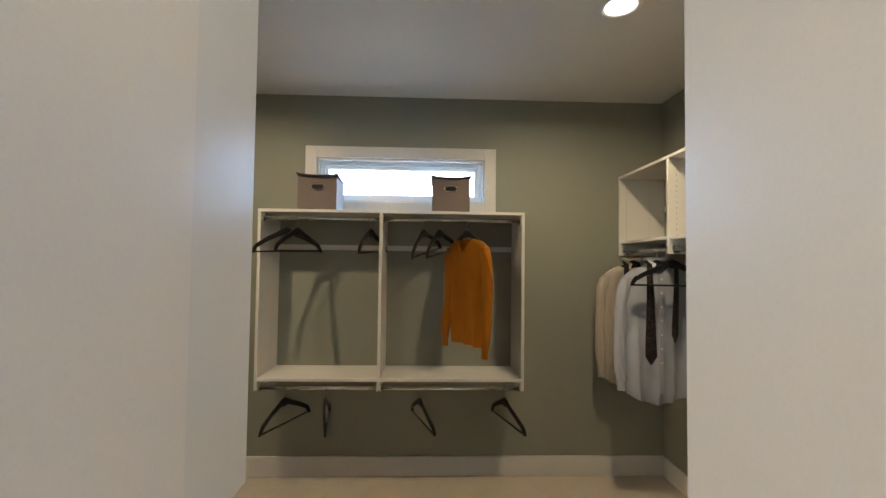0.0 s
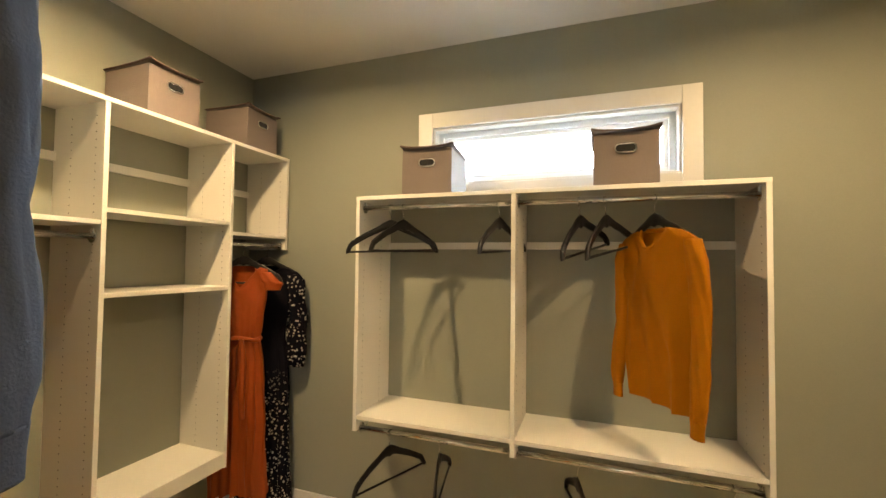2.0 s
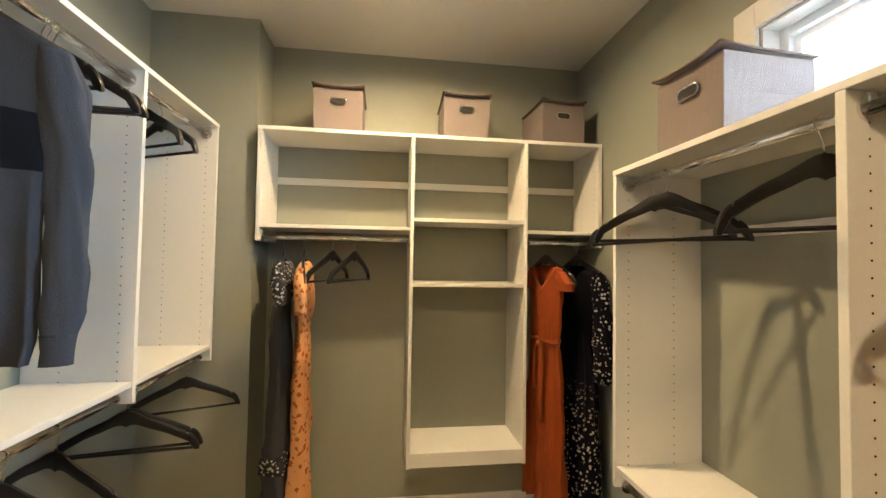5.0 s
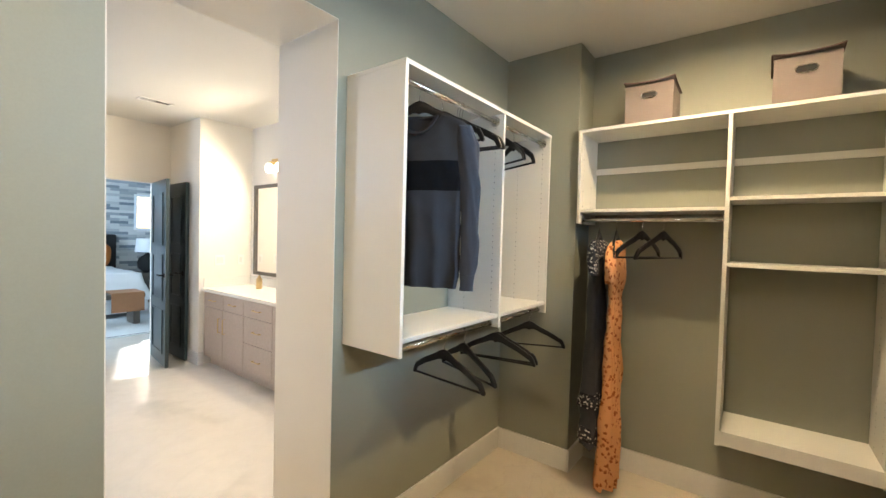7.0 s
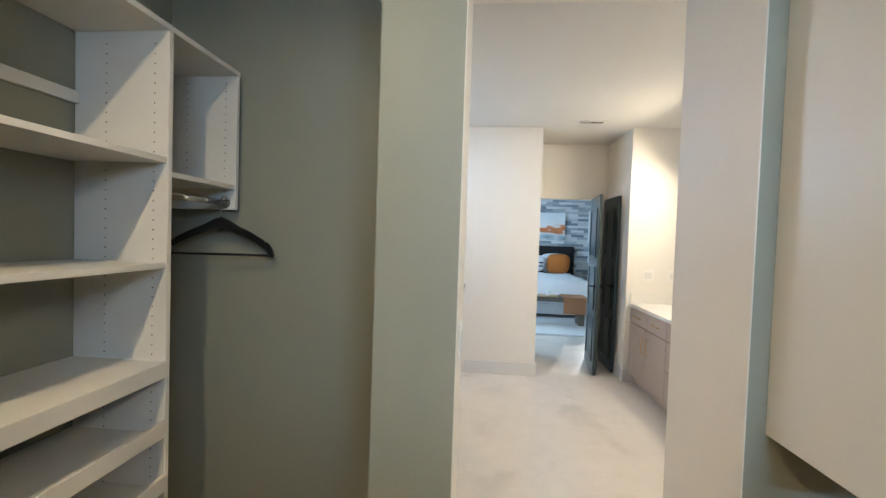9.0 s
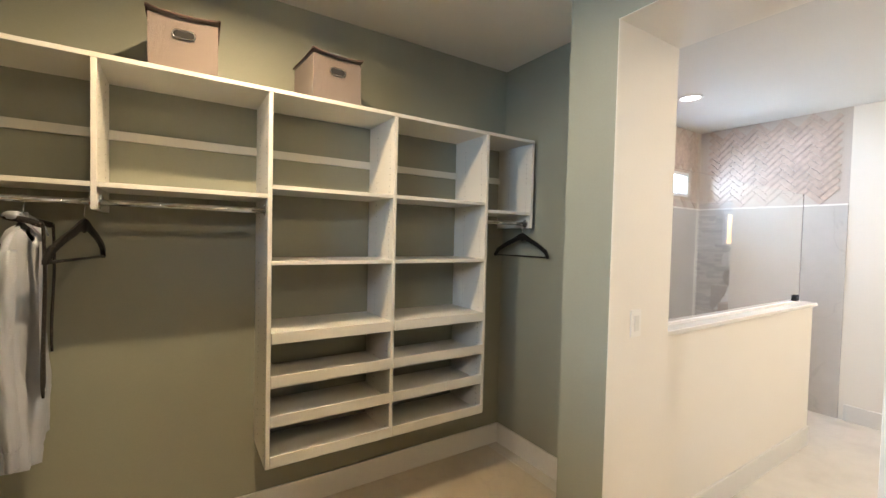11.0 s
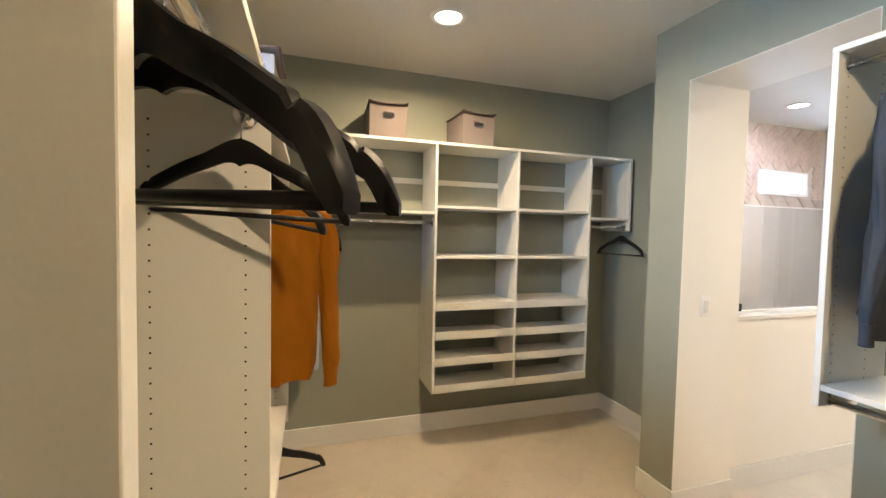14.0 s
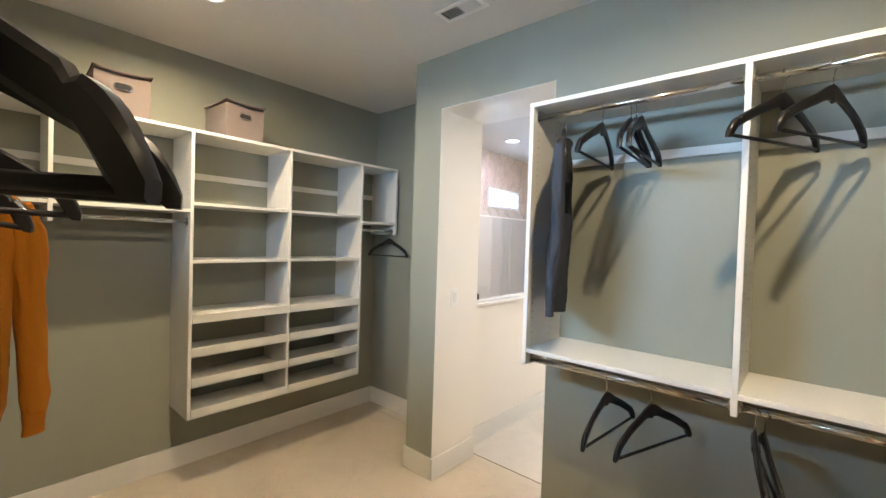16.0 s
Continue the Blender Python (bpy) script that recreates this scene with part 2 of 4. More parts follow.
BUTTON = material("pearl_button", (0.75, 0.72, 0.66), 0.3)
GLASS = clear("clear_glass")
MIRROR = material("mirror_silver", (0.86, 0.86, 0.86), 0.02, 1.0, vary=0.0)
VINYL = material("white_window_vinyl", (0.76, 0.79, 0.82), 0.4, vary=0.02)
OAK = material("pale_oak_veneer", (0.42, 0.34, 0.28), 0.45, vary=0.10, scale=2, grain=34, bump=0.04)
QUARTZ = material("white_quartz", (0.76, 0.73, 0.67), 0.2, vary=0.03, grain=60)
BRASS = material("satin_brass", (0.62, 0.45, 0.22), 0.3, 1.0, vary=0.04)
DOORP = material("blue_black_door_paint", (0.030, 0.048, 0.054), 0.28, vary=0.08, grain=70)
HERR = material("taupe_herringbone_tile", (0.46, 0.37, 0.31), 0.3, vary=0.2, scale=9, grain=30)
GROUT = material("grey_grout", (0.50, 0.45, 0.40), 0.9)
SHOWT = marble("grey_shower_tile", (0.50, 0.48, 0.45), (0.33, 0.31, 0.30), 0.25)
LINEN = material("white_bed_linen", (0.76, 0.78, 0.80), 0.9, vary=0.04, scale=5, grain=180, bump=0.2)
ORANGEC = material("rust_orange_velvet", (0.42, 0.14, 0.02), 0.85, vary=0.1, grain=120, sheen=0.06)
THROW = material("tan_knit_throw", (0.32, 0.16, 0.08), 0.95, vary=0.12, grain=90, bump=0.3)
GREYW = material("weathered_grey_wood", (0.10, 0.085, 0.07), 0.6, vary=0.15, grain=40)
RUG = material("pale_woven_rug", (0.62, 0.64, 0.64), 0.95, vary=0.08, scale=9, grain=160, bump=0.4)
PLATE = material("white_plastic", (0.76, 0.74, 0.70), 0.35, vary=0.01)
LENSW = glow("warm_led_lens", (1.0, 0.86, 0.66), 14)
LENSC = glow("cool_led_lens", (0.9, 0.84, 1.0), 10)
BULB = glow("frosted_globe_lit", (1.0, 0.85, 0.62), 9)
DAY = glow("daylight_beyond", (0.88, 0.95, 1.0), 12)

# ---- helpers for building ----


def box(bm, x0, x1, y0, y1, z0, z1, bevel=0.0):
    """Adds one box between two corners, with its edges rounded."""
    made = bmesh.ops.create_cube(bm, size=1)["verts"]
    for v in made:
        v.co = Vector(((x0 + x1) / 2 + v.co.x * (x1 - x0), (y0 + y1) / 2 + v.co.y * (y1 - y0), (z0 + z1) / 2 + v.co.z * (z1 - z0)))
    if bevel:
        edges = list({e for v in made for e in v.link_edges})
        bmesh.ops.bevel(bm, geom=edges, offset=bevel, segments=2, affect="EDGES", profile=0.5)
    return bm


def boxes(*rows, bevel=0.0):
    bm = bmesh.new()
    for r in rows:
        box(bm, *r, bevel=bevel)
    return bm


def tube(bm, points, radius, sides=8, closed_ends=True):
    """Adds a round bar along points; radius may be one number or one for each point."""
    pts = [Vector(p) for p in points]
    rings = []
    for i, p in enumerate(pts):
        d = (pts[min(i + 1, len(pts) - 1)] - pts[max(i - 1, 0)]).normalized()
        up = Vector((0, 0, 1)) if abs(d.z) < 0.9 else Vector((0, 1, 0))
        a = d.cross(up).normalized()
        b = a.cross(d)
        r = radius[i] if isinstance(radius, (list, tuple)) else radius
        rings.append([bm.verts.new(p + (a * math.cos(k * math.tau / sides) + b * math.sin(k * math.tau / sides)) * r) for k in range(sides)])
    skin(bm, rings, closed_ends)
    return bm


def skin(bm, rings, closed_ends=True):
    n = len(rings[0])
    for r, s in zip(rings, rings[1:]):
        for k in range(n):
            bm.faces.new((r[k], r[(k + 1) % n], s[(k + 1) % n], s[k]))
    if closed_ends:
        bm.faces.new(list(reversed(rings[0]))), bm.faces.new(rings[-1])


def mesh_of(name, bm, mat, smooth=False):
    bmesh.ops.recalc_face_normals(bm, faces=bm.faces[:])
    me = bpy.data.meshes.new(name)
    bm.to_mesh(me)
    bm.free()
    me.materials.append(mat)
    if smooth:
        me.shade_smooth()
    return me


def part(name, bm, mat, parent, label="", smooth=False):
    ob = new(name, mesh_of(name, bm, mat, smooth))
    ob.parent = parent
    return tagged(ob, label)


def thing(name, label, category, m=Matrix(), group=""):
    ob = new(name)
    ob.matrix_basis = m
    ob.empty_display_size = 0.1
    return tagged(ob, label, category, group)


def structure(name, bm, mat, label="", category="", smooth=False):
    return tagged(new(name, mesh_of(name, bm, mat, smooth)), label, category, "", "structure")


# ---- the plan ----
XE, XW, YN, YS, YB, YR, H = 1.603, -2.222, 3.297, 0.942, 0.504, 0.378, 2.725
DW, DE, DH = -0.482, 0.296, 2.388     # the opening to the bathroom
RX = 0.533                            # corner of the recess beside the opening
BX, BY = -1.954, 1.454                # chimney-like corner box
PX, PE, PH = 0.372, -1.66, 1.06       # low shower wall: face, end, height
SX, SY = 1.624, -2.50                  # shower's outer wall, bathroom's end wall
VX, JX = -1.95, -1.362                # vanity wall, corner of the passage
QY, WD = -3.30, -8.0                  # bedroom door wall, bedroom's far wall

structure("floor_closet", boxes((XW, XE, YB - 0.02, YN, -0.1, 0)), TILE, "beige marble-look tile floor of the closet", "floor")
structure("floor_bathroom", boxes((-2.2, SX, QY, YB - 0.026, -0.1, 0)), TILEB, "glossy pale marble-look tile floor of the bathroom", "floor")
structure("threshold", boxes((DW, DE + 0.06, YB - 0.026, YB - 0.020, -0.1, 0.002)), STRIP, "thin bronze strip between two floors", "threshold")
structure("floor_bedroom", boxes((-4.5, 2.5, WD - 0.2, QY, -0.1, -0.001)), TILEB, "pale polished floor of the bedroom", "floor")
structure("ceiling_closet", boxes((XW, XE, YB, YN, H, H + 0.1)), CEIL, "white painted flat ceiling of the closet", "ceiling")
structure("ceiling_bathroom", boxes((-2.2, SX, QY - 0.12, YB, H, H + 0.1)), CEIL, "white painted flat ceiling of the bathroom", "ceiling")
structure("ceiling_bedroom", boxes((-4.5, 2.5, WD - 0.2, QY - 0.12, H, H + 0.1)), CEIL, "white painted flat ceiling of the bedroom", "ceiling")

WX0, WX1, WZ0, WZ1 = -0.937, 0.277, 1.952, 2.269
structure("wall_north", boxes((XW - 0.15, WX0, YN, YN + 0.16, 0, H), (WX1, XE + 0.15, YN, YN + 0.16, 0, H), (WX0, WX1, YN, YN + 0.16, 0, WZ0), (WX0, WX1, YN, YN + 0.16, WZ1, H)), SAGE, "sage grey painted wall with a high window", "wall")
structure("wall_east", boxes((XE, XE + 0.15, YR - 0.12, YN, 0, H)), SAGE, "sage grey painted wall behind the shelving", "wall")
structure("wall_west", boxes((XW - 0.15, XW, YB, YN, 0, H)), SAGE, "sage grey painted wall behind the shelving", "wall")
structure("corner_box_wall", boxes((XW, BX, YS, BY, 0, H)), SAGE, "sage grey boxed-out corner of the closet", "wall")
structure("wall_south_west", boxes((XW, DW, YB + 0.02, YS, 0, H)), SAGE, "sage grey painted wall beside the opening", "wall")
structure("wall_south_east", boxes((DE, RX, YB + 0.02, YS, 0, H), (RX, XE, YB - 0.246, YR, 0, H)), SAGE, "sage grey painted wall with a shallow recess", "wall")
structure("wall_south_lintel", boxes((DW, DE, YB + 0.02, YS, DH, H)), SAGE, "sage grey wall over the opening", "wall")
# white lining of the opening, 3 mm proud of the walls' ends, and the bathroom's side
structure("opening_lining", boxes((DW, DW + 0.003, YB, YS + 0.001, 0, DH - 0.003), (DE - 0.003, DE, YB, YS + 0.001, 0, DH - 0.003), (DW, DE, YB, YS + 0.001, DH - 0.003, DH)), CREAM, "cream painted deep sides of a cased opening", "door lining")
structure("wall_bathroom_north", boxes((-2.2, DW, YB, YB + 0.02, 0, H), (DE, PX + 0.13, YB, YB + 0.02, 0, H), (DW, DE, YB, YB + 0.02, DH, H)), CREAM, "cream painted bathroom wall", "wall")
structure("wall_bathroom_west", boxes((VX - 0.15, VX, SY, YB, 0, H)), CREAM, "cream painted wall behind the vanity", "wall")
structure("wall_passage_west", boxes((VX - 0.15, JX, QY, SY, 0, H)), CREAM, "cream painted projecting wall beside the vanity", "wall")
structure("wall_bathroom_south", boxes((-0.420, PX + 0.02, SY - 0.12, SY, 0, H), (-0.420, -0.305, QY, SY - 0.12, 0, H)), CREAM, "cream painted end wall of the bathroom", "wall")
structure("wall_shower_south", boxes((PX + 0.02, SX, SY - 0.12, SY, 0, H)), GROUT, "tiled end wall of the shower", "wall")
SW0, SW1, SZ0, SZ1 = -2.22, -1.49, 2.005, 2.255
structure("wall_shower_east", boxes((SX, SX + 0.15, SY - 0.12, SW0, 0, H), (SX, SX + 0.15, SW1, YR - 0.121, 0, H), (SX, SX + 0.15, SW0, SW1, 0, SZ0), (SX, SX + 0.15, SW0, SW1, SZ1, H)), GROUT, "tiled outer wall of the shower", "wall")
structure("wall_shower_north", boxes((PX + 0.13, SX, YB - 0.246 - 0.02, YB - 0.246, 0, H)), SHOWT, "grey tiled wall of the shower", "wall")
BD0, BD1, BDH = -1.21, -0.50, 2.035
structure("wall_bedroom_door", boxes((-4.5, BD0, QY - 0.12, QY, 0, H), (BD1, 2.5, QY - 0.12, QY, 0, H), (BD0, BD1, QY - 0.12, QY, BDH, H)), CREAM, "cream painted wall with the bedroom doorway", "wall")
BW0, BW1, BWZ0, BWZ1 = -2.85, -2.35, 1.47, 2.22
SLATE = material("blue_grey_slate_paper", (0.30, 0.34, 0.38), 0.7, vary=0.2)
t_, n_ = SLATE.node_tree, SLATE.node_tree.nodes
bk, map_, co_ = n_.new("ShaderNodeTexBrick"), n_.new("ShaderNodeMapping"), n_.new("ShaderNodeTexCoord")
map_.inputs["Rotation"].default_value = (radians(90), 0, 0)
t_.links.new(co_.outputs["Object"], map_.inputs[0]), t_.links.new(map_.outputs[0], bk.inputs[0])
bk.inputs["Scale"].default_value, bk.inputs["Mortar Size"].default_value = 1.0, 0.0
bk.inputs["Brick Width"].default_value, bk.inputs["Row Height"].default_value = 0.30, 0.055
bk.inputs["Color1"].default_value, bk.inputs["Color2"].default_value = (0.14, 0.18, 0.22, 1), (0.62, 0.64, 0.64, 1)
t_.links.new(bk.outputs[0], n_["Principled BSDF"].inputs["Base Color"])
structure("wall_bedroom_far", boxes((-4.5, BW0, WD - 0.15, WD, 0, H), (BW1, 2.5, WD - 0.15, WD, 0, H), (BW0, BW1, WD - 0.15, WD, 0, BWZ0), (BW0, BW1, WD - 0.15, WD, BWZ1, H)), SLATE, "bedroom wall in blue and white stacked slate pattern", "wall")
structure("wall_bedroom_west", boxes((-4.65, -4.5, WD - 0.15, QY, 0, H)), CREAM, "cream bedroom wall", "wall")
structure("wall_bedroom_east", boxes((2.5, 2.65, WD - 0.15, QY, 0, H)), CREAM, "cream bedroom wall", "wall")

# baseboards, 14 mm thick, each piece butted at the corners
BB, BT = 0.142, 0.015


def baseboard(x0, x1, y0, y1, mat=TRIM):
    bm = boxes((x0, x1, y0, y1, 0, BB), bevel=0.004)
    structure("baseboard", bm, mat, "tall white painted baseboard along the wall", "baseboard")


baseboard(XW, XE, YN - BT, YN)
baseboard(XE - BT, XE, YR, YN - BT)
baseboard(XW, XW + BT, BY + BT, YN - BT)
baseboard(XW, BX + BT, BY, BY + BT)
baseboard(BX, BX + BT, YS + BT, BY)
baseboard(BX, DW - BT, YS, YS + BT)
baseboard(DW - BT, DW, YS, YS + BT)
baseboard(DE, RX + BT, YS, YS + BT)
baseboard(RX, RX + BT, YR + BT, YS)
baseboard(RX, XE - BT, YR, YR + BT)
baseboard(DE - BT - 0.003, DE - 0.003, YB, YS + BT)
baseboard(DW + 0.003, DW + BT + 0.003, YB, YS + BT)
baseboard(PX - BT, PX, PE, YB)
baseboard(-0.420, PX - BT, SY, SY + BT)
baseboard(-0.435, -0.420, QY, SY + BT)
baseboard(JX, JX + BT, -2.80, SY + BT)
baseboard(-1.41, JX, SY, SY + BT)
baseboard(VX, DW, YB - BT, YB)

# ---- shower: low wall, cap, glass, tiles ----
structure("low_shower_wall", boxes((PX, PX + 0.13, PE, YB, 0, PH)), CREAM, "cream painted low wall of the shower", "wall")
structure("low_wall_cap", boxes((PX - 0.025, PX + 0.155, PE - 0.02, YB - 0.001, PH, PH + 0.025), bevel=0.004), QUARTZ, "white stone cap on the low shower wall", "wall cap")
pane = thing("shower_glass", "clear frameless glass panel on the low wall", "glass panel")
g = part("pane", boxes((PX + 0.060, PX + 0.070, PE + 0.08, YB - 0.012, PH + 0.032, 1.90)), GLASS, pane)
g.visible_shadow = False
part("bottom_channel", boxes((PX + 0.052, PX + 0.078, PE + 0.08, YB - 0.01, PH + 0.0255, PH + 0.038)), PLATE, pane, "white bottom channel")
for y in (PE + 0.16, 0.33):
    part("clamp", boxes((PX + 0.045, PX + 0.085, y - 0.025, y + 0.025, PH + 0.0385, PH + 0.085), bevel=0.004), DARK, pane, "black metal clamp")
structure("shower_wall_panel", boxes((PX + 0.021, SX - 0.012, SY, SY + 0.012, 0, 1.875)), SHOWT, "large grey marble tiles on the shower wall", "tile")
structure("shower_wall_panel", boxes((SX - 0.012, SX, SY + 0.012, YB - 0.27, 0, 1.875)), SHOWT, "large grey marble tiles on the shower wall", "tile")
structure("tile_trim", boxes((PX + 0.021, SX - 0.016, SY, SY + 0.016, 1.875, 1.89), (SX - 0.016, SX, SY, YB - 0.27, 1.875, 1.89)), PLATE, "thin white pencil liner between tiles", "trim")


def herringbone(name, along, u0, u1, v0, v1, place, hole=None):
    """Upper tile band in herringbone; place(u, v, depth) gives a point on the wall."""
    L, S, gap = 0.15, 0.05, 0.004
    bm = bmesh.new()
    c, s = math.cos(radians(45)), math.sin(radians(45))
    for i in range(-40, 41):
        for j in range(-24, 25):
            for flip in (0, 1):
                a, b = i * S + j * L, i * S - j * L
                cx, cy = (a + S / 2, b + S + L / 2) if flip else (a + L / 2, b + S / 2)
                w, h = (S, L) if flip else (L, S)
                u, v = (cx * c - cy * s) + (u0 + u1) / 2, (cx * s + cy * c) + (v0 + v1) / 2
                if not (u0 + 0.05 < u < u1 - 0.05 and v0 + 0.05 < v < v1 - 0.05):
                    continue
                if hole and hole[0] - 0.05 < u < hole[1] + 0.05 and hole[2] - 0.05 < v < hole[3] + 0.05:
                    continue
                corners = [(-w / 2 + gap / 2, -h / 2 + gap / 2), (w / 2 - gap / 2, -h / 2 + gap / 2), (w / 2 - gap / 2, h / 2 - gap / 2), (-w / 2 + gap / 2, h / 2 - gap / 2)]
                vs = [[bm.verts.new(place(u + p * c - q * s, v + p * s + q * c, d)) for p, q in corners] for d in (0.0, 0.009)]
                bm.faces.new(vs[1])
                for k in range(4):
                    bm.faces.new((vs[0][k], vs[0][(k + 1) % 4], vs[1][(k + 1) % 4], vs[1][k]))
    ob = structure(name, bm, HERR, "taupe herringbone tiles above a pencil liner", "tile")
    tagged(ob, kind="stuff")


herringbone("herringbone_tiles", "x", PX + 0.03, SX, 1.89, H, lambda u, v, d: (u, SY + d, v))
herringbone("herringbone_tiles", "y", SY, -0.2, 1.89, H, lambda u, v, d: (SX - d, u, v), (SW0, SW1, SZ0, SZ1))

win = thing("window_2", "small high shower window with a white frame", "window")
tagged(win, kind="structure")
part("window_frame", boxes((SX - 0.02, SX + 0.10, SW0, SW0 + 0.035, SZ0, SZ1), (SX - 0.02, SX + 0.10, SW1 - 0.035, SW1, SZ0, SZ1), (SX - 0.02, SX + 0.10, SW0 + 0.035, SW1 - 0.035, SZ0, SZ0 + 0.035), (SX - 0.02, SX + 0.10, SW0 + 0.035, SW1 - 0.035, SZ1 - 0.035, SZ1)), VINYL, win)
structure("backdrop_shower", boxes((SX + 0.5, SX + 0.52, -4, 0.4, 0.5, 4)), DAY, "bright overcast daylight outside the shower window", "backdrop")

# ---- closet window ----
win = thing("window_1", "wide low window high on the wall, white cased", "window")
tagged(win, kind="structure")
cw = 0.083
part("casing", boxes((WX0 - cw, WX0, YN - 0.018, YN, WZ0 - cw, WZ1 + cw), bevel=0.003), TRIM, win, "flat white painted casing")
part("casing", boxes((WX1, WX1 + cw, YN - 0.018, YN, WZ0 - cw, WZ1 + cw), bevel=0.003), TRIM, win)
part("casing", boxes((WX0, WX1, YN - 0.018, YN, WZ1, WZ1 + cw), bevel=0.003), TRIM, win)
part("casing", boxes((WX0, WX1, YN - 0.018, YN, WZ0 - cw, WZ0), bevel=0.003), TRIM, win)


def ring(x0, x1, z0, z1, w, y0, y1):
    return boxes((x0, x0 + w, y0, y1, z0, z1), (x1 - w, x1, y0, y1, z0, z1), (x0 + w, x1 - w, y0, y1, z0, z0 + w), (x0 + w, x1 - w, y0, y1, z1 - w, z1), bevel=0.002)


part("jamb", ring(WX0, WX1, WZ0, WZ1, 0.012, YN, YN + 0.16), TRIM, win)
part("window_frame", ring(WX0 + 0.012, WX1 - 0.012, WZ0 + 0.012, WZ1 - 0.012, 0.030, YN + 0.06, YN + 0.13), VINYL, win)
part("sash", ring(WX0 + 0.042, WX1 - 0.042, WZ0 + 0.042, WZ1 - 0.042, 0.022, YN + 0.08, YN + 0.12), VINYL, win)
g = part("pane", boxes((WX0 + 0.064, WX1 - 0.064, YN + 0.10, YN + 0.104, WZ0 + 0.064, WZ1 - 0.064)), GLASS, win)
g.visible_shadow = False
structure("backdrop_closet", boxes((-4, 3, YN + 1.6, YN + 1.62, 1.0, 5)), DAY, "bright overcast daylight outside the closet window", "backdrop")

# ---- ceiling fixtures, vents, switch ----


def can_light(x, y, lens):
    ob = thing("ceiling_light", "round recessed ceiling light, lit, with white trim", "ceiling light", pose(x, y, H), "recessed ceiling lights")
    bm = bmesh.new()
    prof = [(0.070, -0.001), (0.070, -0.006), (0.078, -0.012), (0.090, -0.010), (0.098, -0.001)]
    rings = [[bm.verts.new((r * math.cos(k * math.tau / 40), r * math.sin(k * math.tau / 40), z)) for k in range(40)] for r, z in prof]
    skin(bm, rings, False)
    part("trim_ring", bm, TRIM, ob, smooth=True)
    bm = bmesh.new()
    bmesh.ops.create_circle(bm, cap_ends=True, segments=40, radius=0.0695, matrix=Matrix.Translation((0, 0, -0.004)))
    part("lens", bm, lens, ob, "glowing lens")
    return ob


for x, y in CANS:
    can_light(x, y, LENSW)
can_light(1.10, -1.20, LENSC)
# Added fixture for the bathroom fill lamp, placed where it stays out of view.
can_light(-1.45, -0.25, LENSW)


def vent(x, y, wx, wy):
    ob = thing("ceiling_vent", "white metal ceiling air vent with slats", "air vent", pose(x, y, H))
    part("frame", boxes((-wx / 2, -wx / 2 + 0.02, -wy / 2, wy / 2, -0.008, -0.001), (wx / 2 - 0.02, wx / 2, -wy / 2, wy / 2, -0.008, -0.001), (-wx / 2 + 0.02, wx / 2 - 0.02, -wy / 2, -wy / 2 + 0.02, -0.008, -0.001), (-wx / 2 + 0.02, wx / 2 - 0.02, wy / 2 - 0.02, wy / 2, -0.008, -0.001)), PLATE, ob)
    # a near-black sheet puts the shade between the slats into colour
    part("backing", boxes((-wx / 2 + 0.02, wx / 2 - 0.02, -wy / 2 + 0.02, wy / 2 - 0.02, -0.002, -0.001)), DARK, ob, "dark sheet as shade behind the slats")
    k = int((wx - 0.04) / 0.016)
    for i in range(k):
        bm = boxes((-0.005, 0.005, -wy / 2 + 0.02, wy / 2 - 0.02, -0.0006, 0.0006))
        s = part("slat", bm, PLATE, ob)
        s.matrix_basis = pose(-wx / 2 + 0.028 + i * 0.016, 0, -0.0062, 0, 50 if i < k / 2 else -50, 0)


vent(-0.12, 1.285, 0.26, 0.12)
vent(-0.87, -2.285, 0.28, 0.12)

sw = thing("light_switch", "white rocker light switch on the opening's side", "light switch", pose(DE - 0.003, 0.765, 1.17))
part("plate", boxes((-0.006, 0, -0.036, 0.036, -0.058, 0.058), bevel=0.002), PLATE, sw)
part("rocker", boxes((-0.010, -0.0062, -0.016, 0.016, -0.033, 0.033), bevel=0.0015), TRIM, sw)
for y, w in ((-1.58, 0.115), (-1.82, 0.072)):
    o = thing("wall_outlet", "white electrical plate above the vanity", "outlet", pose(y, SY, 1.16))
    part("plate", boxes((-w / 2, w / 2, 0, 0.006, -0.058, 0.058), bevel=0.002), PLATE, o)
    part("insert", boxes((-w / 2 + 0.02, w / 2 - 0.02, 0.0062, 0.009, -0.034, 0.034), bevel=0.001), TRIM, o)

# ---- closet shelving ----
T = 0.019


class Unit:
    """A wall-hung shelving run: u along the wall, d out from it, z up."""

    def __init__(self, wall, front, sign, along):
        self.wall, self.front, self.sign, self.along = wall, front, sign, along
        self.depth = abs(front - wall)

    def b(self, u0, u1, d0, d1, z0, z1):
        p, q = self.wall + self.sign * d0, self.wall + self.sign * d1
        lo, hi = min(p, q), max(p, q)
        return (lo, hi, u0, u1, z0, z1) if self.along == "y" else (u0, u1, lo, hi, z0, z1)

    def p(self, u, d, z):
        q = self.wall + self.sign * d
        return (q, u, z) if self.along == "y" else (u, q, z)


